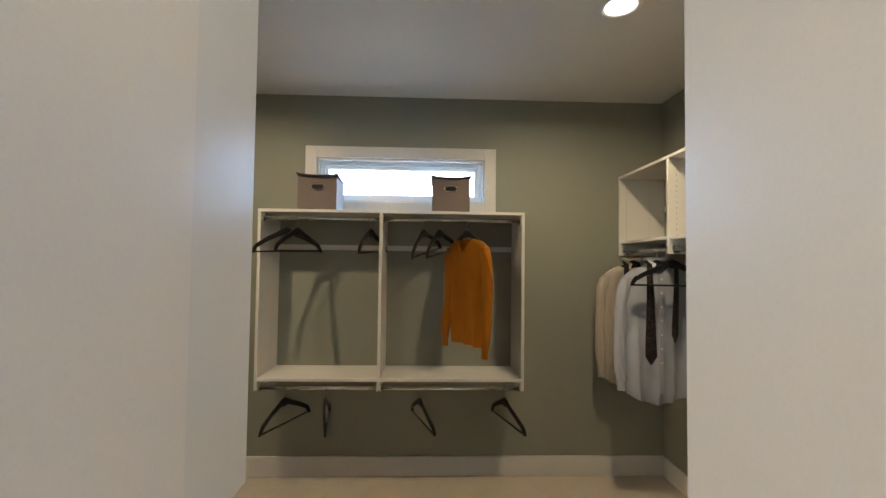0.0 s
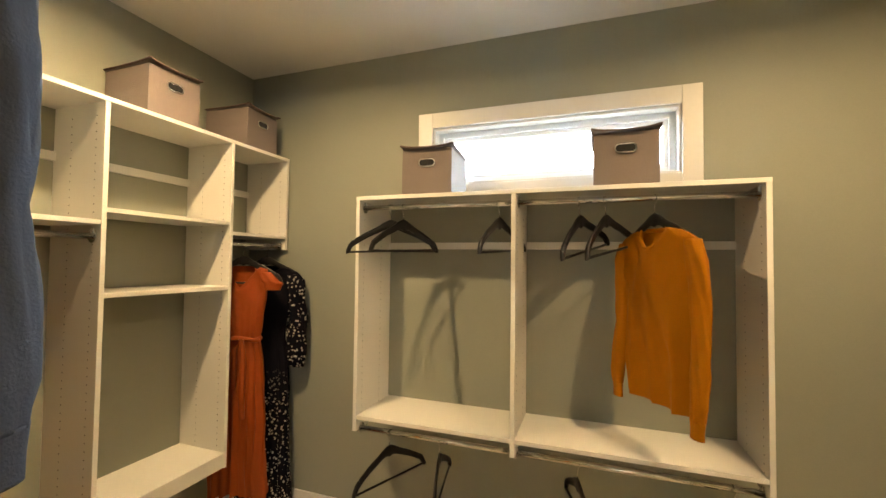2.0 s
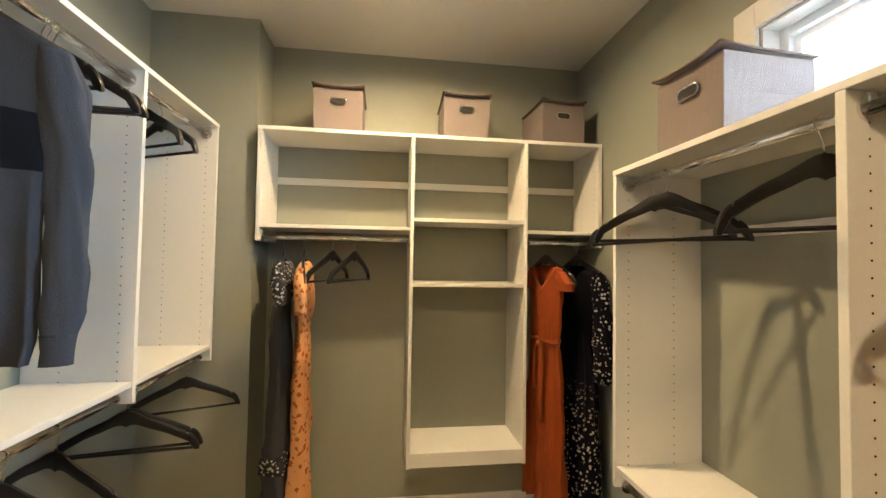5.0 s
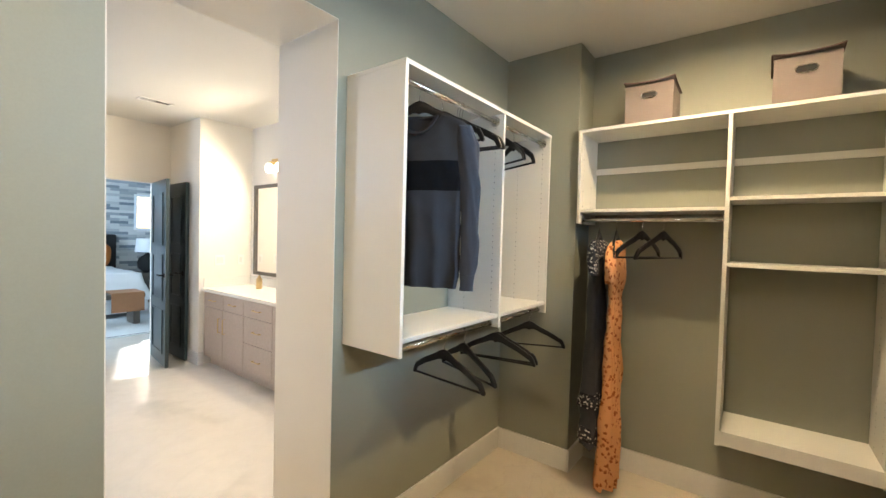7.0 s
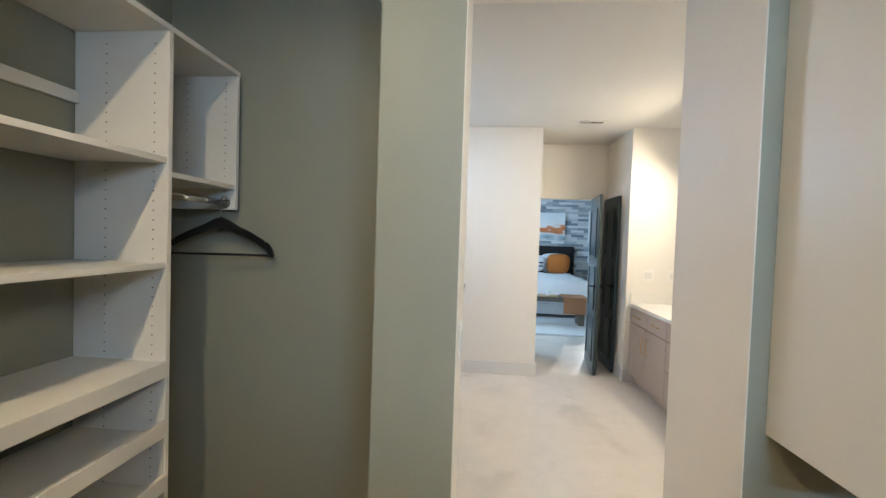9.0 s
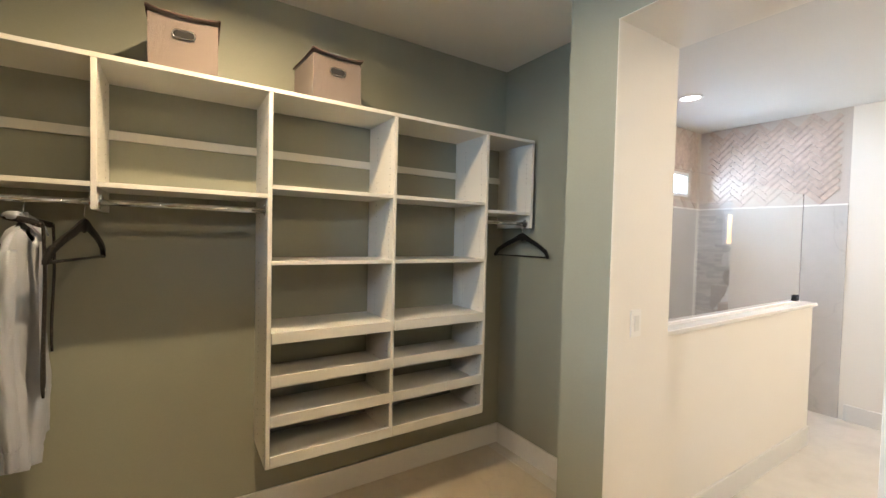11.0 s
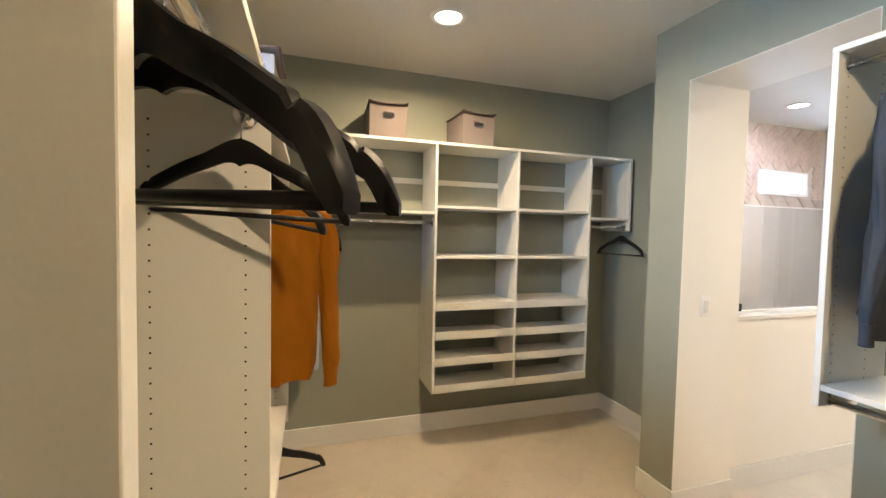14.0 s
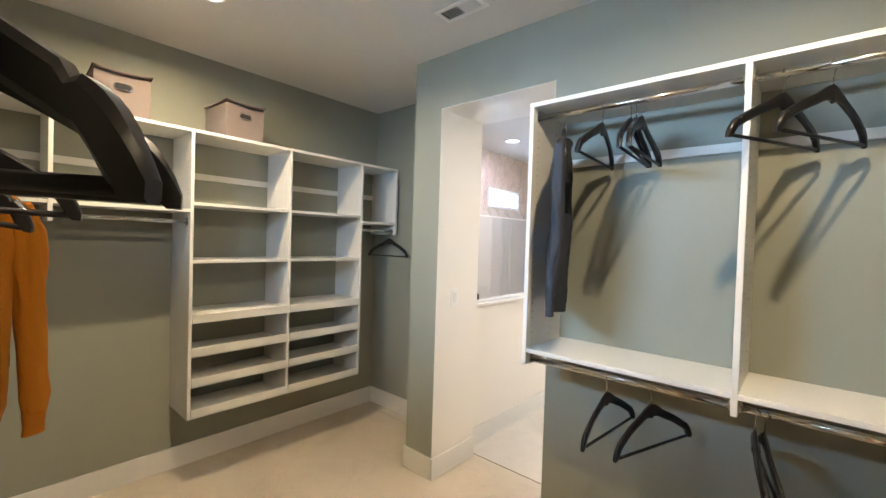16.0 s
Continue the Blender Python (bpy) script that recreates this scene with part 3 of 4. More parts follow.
def upright(un, ob, u, z0, z1, sides=(-1, 1)):
    """A drilled panel; its holes are small plugs coloured dark for the shade inside, flush in the faces that look into
    the bays.
    """
    pn = part("side_panel", boxes(un.b(u - T / 2, u + T / 2, 0.001, un.depth, z0, z1), bevel=0.0015), BOARD, ob)
    bm = bmesh.new()
    for d in (0.115, un.depth - 0.05):
        z = z0 + 0.045
        while z < z1 - 0.03:
            for s in sides:
                p, q = u + s * (T / 2 - 0.004), u + s * (T / 2 + 0.0005)
                tube(bm, [un.p(p, d, z), un.p(q, d, z)], 0.0026, 6)
            z += 0.032
    tagged(part("shelf_pin_holes", bm, HOLE, pn, "rows of dark plugs as shade of drilled holes"), kind="stuff")


def sides_of(u, us):
    return (1,) if u == min(us) else (-1,) if u == max(us) else (-1, 1)


def shelf(un, ob, u0, u1, ztop, apron=0.0, name="shelf", sunk=0.0):
    """A shelf board, with a front lip where apron is given; sunk lowers the board behind its lip."""
    rows = [un.b(u0 + T / 2, u1 - T / 2, 0.001, un.depth - 0.004, ztop - sunk - T, ztop - sunk)]
    s = part(name, boxes(*rows, bevel=0.0012), BOARD, ob)
    if apron:
        part("front_lip", boxes(un.b(u0 + T / 2, u1 - T / 2, un.depth - 0.0035, un.depth + 0.012, ztop - apron, ztop + 0.002), bevel=0.0015), BOARD, s)


def cleat(un, ob, u0, u1, z0, z1):
    part("hang_rail", boxes(un.b(u0 + T / 2, u1 - T / 2, 0.001, 0.018, z0, z1), bevel=0.001), BOARD, ob)


def rod(un, ob, u0, u1, d, z, drop=0.026):
    bm = bmesh.new()
    tube(bm, [un.p(u0 + T / 2 + 0.001, d, z), un.p(u1 - T / 2 - 0.001, d, z)], 0.0125, 14)
    r = part("hanging_rod", bm, CHROME, ob, "chrome hanging rod", smooth=True)
    for u, s in ((u0 + T / 2, 1), (u1 - T / 2, -1)):
        bm = bmesh.new()
        tube(bm, [un.p(u, d, z), un.p(u + s * 0.006, d, z)], drop, 16)
        tube(bm, [un.p(u + s * 0.003, d, z), un.p(u + s * 0.003, d, z + 0.028)], 0.009, 8)
        part("rod_flange", bm, CHROME, r)


def top_board(un, ob, u0, u1, z):
    part("top_shelf", boxes(un.b(u0 - T / 2, u1 + T / 2, 0.001, un.depth + 0.002, z - T, z), bevel=0.0015), BOARD, ob)


UN = Unit(YN, 2.952, -1, "x")
US = Unit(YS, 1.283, 1, "x")
UE = Unit(XE, 1.267, -1, "y")
UW = Unit(XW, -1.905, 1, "y")
RODN, RODS, RODE, RODW = UN.depth - 0.048, US.depth - 0.05, UE.depth - 0.045, UW.depth - 0.045

north = thing("shelving_unit", "white wall-hung double-hang unit under the window", "closet shelving", group="closet shelving")
for u in (-1.2, -0.43, 0.489):
    upright(UN, north, u, 0.703, 1.850 - T, sides_of(u, (-1.2, 0.489)))
top_board(UN, north, -1.2, 0.489, 1.850)
for a, b in ((-1.2, -0.43), (-0.43, 0.489)):
    shelf(UN, north, a, b, 0.778)
    cleat(UN, north, a, b, 1.600, 1.636)
    rod(UN, north, a, b, RODN, 1.797)
    rod(UN, north, a, b, RODN, 0.706)

south = thing("shelving_unit", "white wall-hung double-hang unit beside the opening", "closet shelving", group="closet shelving")
for u in (-0.541, -1.315, -1.928):
    upright(US, south, u, 1.008, 2.167 - T, sides_of(u, (-1.928, -0.541)))
top_board(US, south, -1.928, -0.541, 2.167)
for a, b in ((-1.315, -0.541), (-1.928, -1.315)):
    shelf(US, south, a, b, 1.082)
    cleat(US, south, a, b, 1.930, 1.967)
    rod(US, south, a, b, RODS, 2.110)
    rod(US, south, a, b, RODS, 1.026, 0.017)

east = thing("shelving_unit", "white wall-hung unit with shoe shelves and hanging rods", "closet shelving", group="closet shelving")
EU = [0.42, 0.80, 1.423, 2.045, 2.658, 3.273]
for u, z0 in zip(EU, (1.586, 0.425, 0.425, 0.425, 1.586, 1.586)):
    upright(UE, east, u, z0, 2.163 - T, sides_of(u, EU))
top_board(UE, east, EU[0], EU[-1], 2.163)
for a, b in zip(EU, EU[1:]):
    cleat(UE, east, a, b, 1.905, 1.945)
for a, b in ((EU[0], EU[1]), (EU[3], EU[4]), (EU[4], EU[5])):
    shelf(UE, east, a, b, 1.690)
    rod(UE, east, a, b, RODE, 1.615)
for a, b in ((EU[1], EU[2]), (EU[2], EU[3])):
    shelf(UE, east, a, b, 1.733)
    shelf(UE, east, a, b, 1.386)
    for z in (1.056, 0.857, 0.672, 0.484):
        shelf(UE, east, a, b, z, 0.050, "shoe_shelf", 0.0 if z > 1 else 0.042)

west = thing("shelving_unit", "white wall-hung unit with tall shelves and rods", "closet shelving", group="closet shelving")
WU = [1.485, 2.246, 2.855, 3.277]
for u, z0 in zip(WU, (1.594, 0.449, 0.449, 1.594)):
    upright(UW, west, u, z0, 2.167 - T, sides_of(u, WU))
top_board(UW, west, WU[0], WU[-1], 2.167)
for a, b in zip(WU, WU[1:]):
    cleat(UW, west, a, b, 1.930, 1.968)
for a, b in ((WU[0], WU[1]), (WU[2], WU[3])):
    shelf(UW, west, a, b, 1.680)
    rod(UW, west, a, b, RODW, 1.615)
shelf(UW, west, WU[1], WU[2], 1.730)
shelf(UW, west, WU[1], WU[2], 1.392)
shelf(UW, west, WU[1], WU[2], 0.530, 0.07)

# ---- storage boxes ----


def storage_box():
    ob = thing("storage_box", "taupe linen storage box with lid and oval grommet", "storage box", group="storage boxes")
    w, d, h = 0.245, 0.29, 0.225
    bm = bmesh.new()
    prof = [(0.97, 0.0), (1.0, 0.004), (1.0, h * 0.5), (0.995, h - 0.012)]
    rings = []
    for s, z in prof:
        r = []
        for k in range(40):
            q = k / 10
            side, f = int(q), q - int(q)
            x, y = [(-1 + 2 * f, -1), (1, -1 + 2 * f), (1 - 2 * f, 1), (-1, 1 - 2 * f)][side]
            bow = 0.006 * math.sin(math.pi * f) * math.sin(math.pi * min(z / h, 1))
            r.append(bm.verts.new((x * w / 2 * s - (bow if side == 1 else -bow if side == 3 else 0), y * d / 2 * s + (bow if side == 0 else -bow if side == 2 else 0), z)))
        rings.append(r)
    skin(bm, rings)
    part("body", bm, BOXC, ob)
    def lift(x, y):
        front_ = max(0.0, (0.25 * d - y) / (0.75 * d))
        return front_ ** 3 * (0.007 * abs(2 * x / w) ** 4 - 0.003 * (1 - abs(2 * x / w)))
    xs = [-w / 2 - 0.004 + (w + 0.008) * i / 12 for i in range(13)]
    ys = [-d / 2 - 0.014 + (d + 0.018) * i / 8 for i in range(9)]
    bm = bmesh.new()
    up = [[bm.verts.new((x, y, h + lift(x, y))) for x in xs] for y in ys]
    lo = [[bm.verts.new((x, y, h - 0.006 + lift(x, y))) for x in xs] for y in ys]
    for i in range(8):
        for k in range(12):
            bm.faces.new((up[i][k], up[i][k + 1], up[i + 1][k + 1], up[i + 1][k]))
            bm.faces.new((lo[i][k], lo[i + 1][k], lo[i + 1][k + 1], lo[i][k + 1]))
    edge = [(0, k) for k in range(12)] + [(i, 12) for i in range(8)] + [(8, k) for k in range(12, 0, -1)] + [(i, 0) for i in range(8, 0, -1)]
    for (i, k), (p, q) in zip(edge, edge[1:] + edge[:1]):
        bm.faces.new((up[i][k], up[p][q], lo[p][q], lo[i][k]))
    lid = part("lid", bm, BOXC, ob, "cloth lid with a curling dark bound edge", smooth=False)
    bm = bmesh.new()
    tube(bm, [(x, ys[0] - 0.0015, h - 0.003 + lift(x, ys[0])) for x in xs], 0.0042, 6)
    for x in (xs[0] - 0.0015, xs[-1] + 0.0015):
        tube(bm, [(x, y, h - 0.003 + lift(x, y)) for y in ys], 0.0042, 6)
    part("binding", bm, BOXT, lid, "brown bound lid edge", smooth=True)
    # oval grommet
    bm = bmesh.new()
    n = 32
    rings = []
    for a, dy in ((0.0, 0.0005), (0.001, 0.003), (0.004, 0.0035), (0.006, 0.001)):
        r = []
        for k in range(n):
            t = k * math.tau / n
            x, z = math.cos(t) * (0.014 + a) + (0.022 if math.cos(t) > 0 else -0.022), math.sin(t) * (0.014 + a)
            r.append(bm.verts.new((x, -d / 2 + 0.0055 - dy - 0.006, h * 0.66 + z)))
        rings.append(r)
    skin(bm, rings, False)
    part("grommet", bm, CHROME, ob, "oval chrome grommet", smooth=True)
    # flat dark oval on the closed body: the hole's shade as colour
    bm = bmesh.new()
    vs = []
    for k in range(n):
        t = k * math.tau / n
        vs.append(bm.verts.new((math.cos(t) * 0.0145 + (0.022 if math.cos(t) > 0 else -0.022), -d / 2 - 0.0012, h * 0.66 + math.sin(t) * 0.0145)))
    bm.faces.new(vs)
    part("handle_hole_shade", bm, DARK, ob, "flat dark oval as shade of the hand hole")
    return ob


first = storage_box()
first.matrix_basis = pose(-0.852, 2.968 + 0.145, 1.8505, 0, 0, 3)
for m in (pose(0.020, 2.968 + 0.145, 1.8505, 0, 0, -1),
          pose(-1.915 - 0.145, 1.855, 2.1675, 0, 0, 91), pose(-1.915 - 0.145, 2.530, 2.1675, 0, 0, 89), pose(-1.915 - 0.145, 3.060, 2.1675, 0, 0, 93),
          pose(1.295 + 0.145, 2.372, 2.1635, 0, 0, -92), pose(1.295 + 0.145, 1.745, 2.1635, 0, 0, -86)):
    copy_thing(first, m)

# ---- hangers ----


def hanger():
    ob = thing("coat_hanger", "black wooden hanger with a chrome hook", "coat hanger", group="black hangers")
    bm = bmesh.new()
    rings = []
    prof = [(-1, 0.82), (-0.55, 1), (0.55, 1), (1, 0.82), (1, 0.18), (0.55, 0), (-0.55, 0), (-1, 0.18)]
    for i in range(-40, 41):
        a = abs(i / 40)
        # rounded crown with a sharper inner angle, a strap notch, tips that curl down to the bar
        high = -0.060 - 0.134 * (math.sqrt(a * a + 0.020) - 0.1414) - 0.006 * math.exp(-((a - 0.30) / 0.18) ** 2)
        low = high - 0.031 - 0.024 * math.exp(-a * 7)
        tip = max(0.0, (a - 0.86) / 0.14)
        high -= 0.030 * tip ** 2.4
        low = low * (1 - min(1, tip * 1.6)) - 0.2205 * min(1, tip * 1.6) if tip else low
        if 0.80 < a < 0.84:
            high -= 0.006
        th = 0.0060 + 0.0035 * a * a - 0.003 * tip ** 4
        y = 0.020 * a * a
        rings.append([bm.verts.new((0.224 * i / 40, y + p * th, low + (high - low) * q)) for p, q in prof])
    skin(bm, rings)
    tube(bm, [(0, 0, -0.070), (0, 0, -0.060)], [0.0065, 0.0042], 10)
    bow = part("shoulder_bow", bm, BLACKW, ob, smooth=True)
    bow.data.set_sharp_from_angle(angle=radians(32))
    bm = bmesh.new()
    tube(bm, [(-0.209, 0.0165, -0.213), (0, 0.0165, -0.213), (0.209, 0.0165, -0.213)], 0.0055, 10)
    part("trouser_bar", bm, BLACKW, ob, smooth=True)
    bm = bmesh.new()
    pts = [(0, 0, -0.062), (0, 0, -0.034)]
    for k in range(0, 15):
        t = radians(-60 + k * 17)
        pts.append((0.0165 * math.cos(t), 0, 0.0165 * math.sin(t)))
    tube(bm, pts, 0.0019, 6)
    part("hook", bm, CHROME, ob, "chrome hook", smooth=True)
    return ob


HANG = hanger()
HANGERS = []


def hang(u, where, z, angle, tilt=0.0):
    """A hanger on a rod: u along the rod; angle of its width from the x axis."""
    x, y = {"n": (u, YN - RODN), "s": (u, YS + RODS), "e": (XE - RODE, u), "w": (XW + RODW, u)}[where]
    m = pose(x, y, z - 0.0022, 0, tilt, angle)
    if not HANGERS:
        HANG.matrix_basis = m
        HANGERS.append(HANG)
    else:
        HANGERS.append(copy_thing(HANG, m))
    return m


NT, NL, ST, SL, RT = 1.797, 0.706, 2.110, 1.026, 1.615
for u, a, lean in ((-1.045, -141, 2.5), (-0.975, -112, 1), (-0.502, -105.6, 2.7), (-0.162, -114.5, 10), (-0.060, -118, 9)):
    hang(u, "n", NT, a, lean)
for u, a in ((-1.03, -113), (-0.774, -80), (-0.165, -70), (0.385, -72)):
    hang(u, "n", NL, a)
for u, a in ((-0.835, -87), (-0.945, 93), (-0.965, 96), (-0.985, 91), (-1.403, -118), (-1.515, -118)):
    hang(u, "s", ST, a)
for u, a in ((-0.895, 84), (-1.06, 70), (-1.37, 98), (-1.395, 102), (-1.80, 112)):
    hang(u, "s", SL, a)
for u, a in ((1.845, 160), (1.955, 158)):
    hang(u, "w", RT, a)
hang(0.455, "e", RT, 8)

# ---- garments ----


def sleeve_path(side, sx, sz, ex, ez, out=0.02, n=8):
    return [(side * (sx + (ex - sx) * i / (n - 1) + out * math.sin(math.pi * i / (n - 1))), 0, sz + (ez - sz) * i / (n - 1)) for i in range(n)]


def loft(rows, folds=5, amp=0.008, phase=0.0, sides=88, start=0.25, wav=0.0, vneck=0.0, tail=0.0, crew=False):
    """A hanging cloth body through rows of (z, half width, half depth, x shift); folds deepen towards the hem.
    vneck lowers the front of the neck, tail lifts the hem at the sides."""
    bm = bmesh.new()
    fine = []
    for (a, b) in zip(rows, rows[1:]):
        k = max(2, int(abs(b[0] - a[0]) / 0.02))
        for i in range(k):
            f = i / k
            fine.append([a[q] + (b[q] - a[q]) * f for q in range(4)])
    fine.append(list(rows[-1]))
    top, low = rows[0][0], rows[-1][0]
    rings = []
    for z, w, d, sx in fine:
        f = (top - z) / (top - low)
        g = max(0.0, (f - start) / (1 - start))
        r = []
        for k in range(sides):
            t = k * math.tau / sides
            ct, st = math.cos(t), math.sin(t)
            x = w * (abs(ct) ** 0.85) * (1 if ct > 0 else -1)
            y = d * (abs(st) ** 0.7) * (1 if st > 0 else -1)
            u = x / max(w, 0.02)
            # hanging pleats with rounded backs and sharper valleys, wandering a little with height
            p = folds * math.pi * u + phase + 0.9 * st + 1.1 * noise.noise(Vector((phase * 5, z * 2.2, u * 0.7)))
            fold = amp * g * ((abs(math.sin(0.5 * p)) ** 0.75 - 0.6) * 2.0 + 0.45 * math.sin(2.3 * folds * u + 2 * phase))
            # slanting drag lines from the shoulders and small crumples
            drag = 0.45 * amp * noise.noise(Vector((x * 16 + z * 7 * (1 if x > 0 else -1) + phase, z * 3.0, st * 1.5)))
            crump = 0.30 * amp * noise.noise(Vector((x * 24 + phase, z * 20, st * 2))) + 1.2 * amp * noise.noise(Vector((x * 5 + phase * 3, z * 3.2, st)))
            dz = wav * g * math.sin(2.5 * t + phase) if f > 0.97 else 0
            if tail:
                dz += tail * max(0.0, f - 0.6) / 0.4 * u * u
            if vneck and st < 0.3:
                dz -= vneck * max(0.0, 1 - (abs(x) / 0.10) ** (2 if crew else 1)) * max(0.0, 1 - f / 0.3)
            r.append(bm.verts.new((x + sx, y + fold + drag + crump, z + dz)))
        rings.append(r)
    skin(bm, rings, not vneck)
    return bm


def limb(points, radii, flat=0.7, amp=0.004, phase=0.0, sides=24):
    """A sleeve: an oval tube along points with creases across it, bunching at the elbow and cuff."""
    bm = bmesh.new()
    fine, rr = [], []
    for i in range(len(points) - 1):
        for k in range(7):
            f = k / 7
            fine.append(Vector(points[i]).lerp(Vector(points[i + 1]), f))
            rr.append(radii[i] + (radii[i + 1] - radii[i]) * f)
    fine.append(Vector(points[-1]))
    rr.append(radii[-1])
    rings = []
    for p, r in zip(fine, rr):
        ring_ = []
        for k in range(sides):
            t = k * math.tau / sides
            c, s_ = math.cos(t), math.sin(t)
            q = r + amp * noise.noise(Vector((p.z * 10 + 2.2 * c + phase, c * 1.5, s_ * 1.5))) + 0.5 * amp * noise.noise(Vector((p.z * 5 + phase, c * 3.5, s_ * 3.5)))
            ring_.append(bm.verts.new(p + Vector((q * c, q * flat * s_, 0))))
        rings.append(ring_)
    skin(bm, rings)
    return bm


SHOULDER = [(-0.092, 0.058, 0.020, 0), (-0.097, 0.085, 0.024, 0), (-0.112, 0.135, 0.028, 0), (-0.142, 0.190, 0.030, 0), (-0.175, 0.226, 0.030, 0)]
DROPPED = [(-0.118, 0.072, 0.022, 0), (-0.122, 0.100, 0.026, 0), (-0.134, 0.150, 0.028, 0), (-0.155, 0.195, 0.030, 0), (-0.182, 0.226, 0.030, 0)]


def top_garment(name, label, category, m, mat, sleeve_mat, length, width, depth, cuff_z, folds, phase, cuff=0.03, shoulder=DROPPED, vneck=0.0, tail=0.0, amp=0.014, crew=False, flare=(0.0, 0.0)):
    """A long-sleeved top on a hanger; flare moves each sleeve out from the body, or in over it."""
    ob = thing(name, label, category, m)
    rows = shoulder + [(-0.27, width * 0.88, depth, 0), (-0.36, width * 0.79, depth, 0), (-0.50, width * 0.77, depth * 0.95, 0), (-length + 0.05, width * 0.78, depth * 0.9, 0), (-length, width * 0.74, depth * 0.75, 0)]
    part("body", loft(rows, folds, amp, phase, vneck=vneck, tail=tail, crew=crew), mat, ob, smooth=True)
    for side, out in zip((-1, 1), flare):
        ex = 0.236 + out
        pts = [(side * (0.198 + out / 2), 0.0, -0.172), (side * (0.222 + out), 0.0, -0.25), (side * (0.230 + out), 0.004, -0.38), (side * (0.234 + out), 0.006, -0.52), (side * (0.240 + out), -0.004, -0.63), (side * (ex + 0.004), -0.012, cuff_z + 0.05), (side * ex, -0.014, cuff_z)]
        s = part("sleeve", limb(pts, [0.034, 0.042, 0.040, 0.037, 0.038, 0.038, 0.030], 0.60, 0.012, phase + side), sleeve_mat, ob, smooth=True)
        part("cuff", limb([(side * ex, -0.014, cuff_z + 0.004), (side * ex, -0.014, cuff_z - cuff), (side * (ex - 0.002), -0.014, cuff_z - 2 * cuff)], [0.031, 0.028, 0.029], 0.55, 0.002), sleeve_mat, s, smooth=True)
    return ob


def collar_band(ob, mat, r=0.080, z=-0.119, dip=0.075):
    """A ribbed crew neckband: high behind, dipping in front."""
    bm = bmesh.new()
    pts = []
    for k in range(33):
        t = k * math.tau / 32
        front = max(0.0, -math.sin(t))
        pts.append((r * (1 - 0.05 * front) * math.cos(t), 0.36 * r * math.sin(t), z - 0.006 - dip * front ** 1.3))
    tube(bm, pts, 0.0085, 8, False)
    part("neckband", bm, mat, ob, "ribbed neckband", smooth=True)


m = hang(0.125, "n", NT, -62)
g = top_garment("sweater", "mustard orange knitted sweater on a black hanger", "sweater", m, MUST, MUST, 0.80, 0.245, 0.032, -0.79, 3, 0.4, vneck=0.080, crew=True, flare=(0.0, 0.0), amp=0.017)
collar_band(g, MUST)
m = hang(-0.673, "s", ST, 111)
g = top_garment("sweater", "blue-grey knitted sweater with a black chest band", "sweater", m, GREYK, GREYS, 0.83, 0.245, 0.032, -0.775, 4, 1.4, vneck=0.080, crew=True, flare=(-0.02, -0.010), amp=0.017)
collar_band(g, GREYK)


def shirt(m, mat, label, phase):
    ob = top_garment("shirt", label, "shirt", m, mat, mat, 0.95, 0.278, 0.030, -0.80, 4, phase, 0.032, SHOULDER, 0.06, 0.07, 0.018)
    for side in (-1, 1):
        bm = bmesh.new()
        outer = [(side * 0.062, -0.005, -0.052), (side * 0.030, -0.050, -0.086), (side * 0.062, -0.058, -0.128), (side * 0.088, -0.035, -0.088), (side * 0.070, 0.015, -0.055)]
        a = [bm.verts.new(p) for p in outer]
        b = [bm.verts.new((x * 0.97, y + 0.005, z - 0.004)) for x, y, z in outer]
        bm.faces.new(a), bm.faces.new(list(reversed(b)))
        for k in range(5):
            bm.faces.new((a[k], a[(k + 1) % 5], b[(k + 1) % 5], b[k]))
        part("collar", bm, mat, ob, "pointed shirt collar")
    bm = bmesh.new()
    tube(bm, [(0.066 * math.cos(t), 0.036 * math.sin(t), -0.060) for t in [k * math.pi / 10 for k in range(11)]], 0.016, 8)
    part("collar_stand", bm, mat, ob, smooth=True)
    pl = part("placket", boxes((-0.016, 0.016, -0.052, -0.042, -0.88, -0.15), bevel=0.002), mat, ob)
    for i in range(7):
        bm = bmesh.new()
        tube(bm, [(0, -0.051, -0.18 - i * 0.085), (0, -0.0545, -0.18 - i * 0.085)], 0.0055, 10)
        part("button", bm, BUTTON, pl)
    return ob


cream_hook, pale_hook = hang(3.16, "e", RT, 4), hang(2.855, "e", RT, 2)
shirt(cream_hook, SHIRTB, "cream cotton dress shirt with dark tie beneath", 0.3)
shirt(pale_hook, SHIRTW, "pale blue-white cotton dress shirt", 2.1)
hang(2.690, "e", RT, -13)


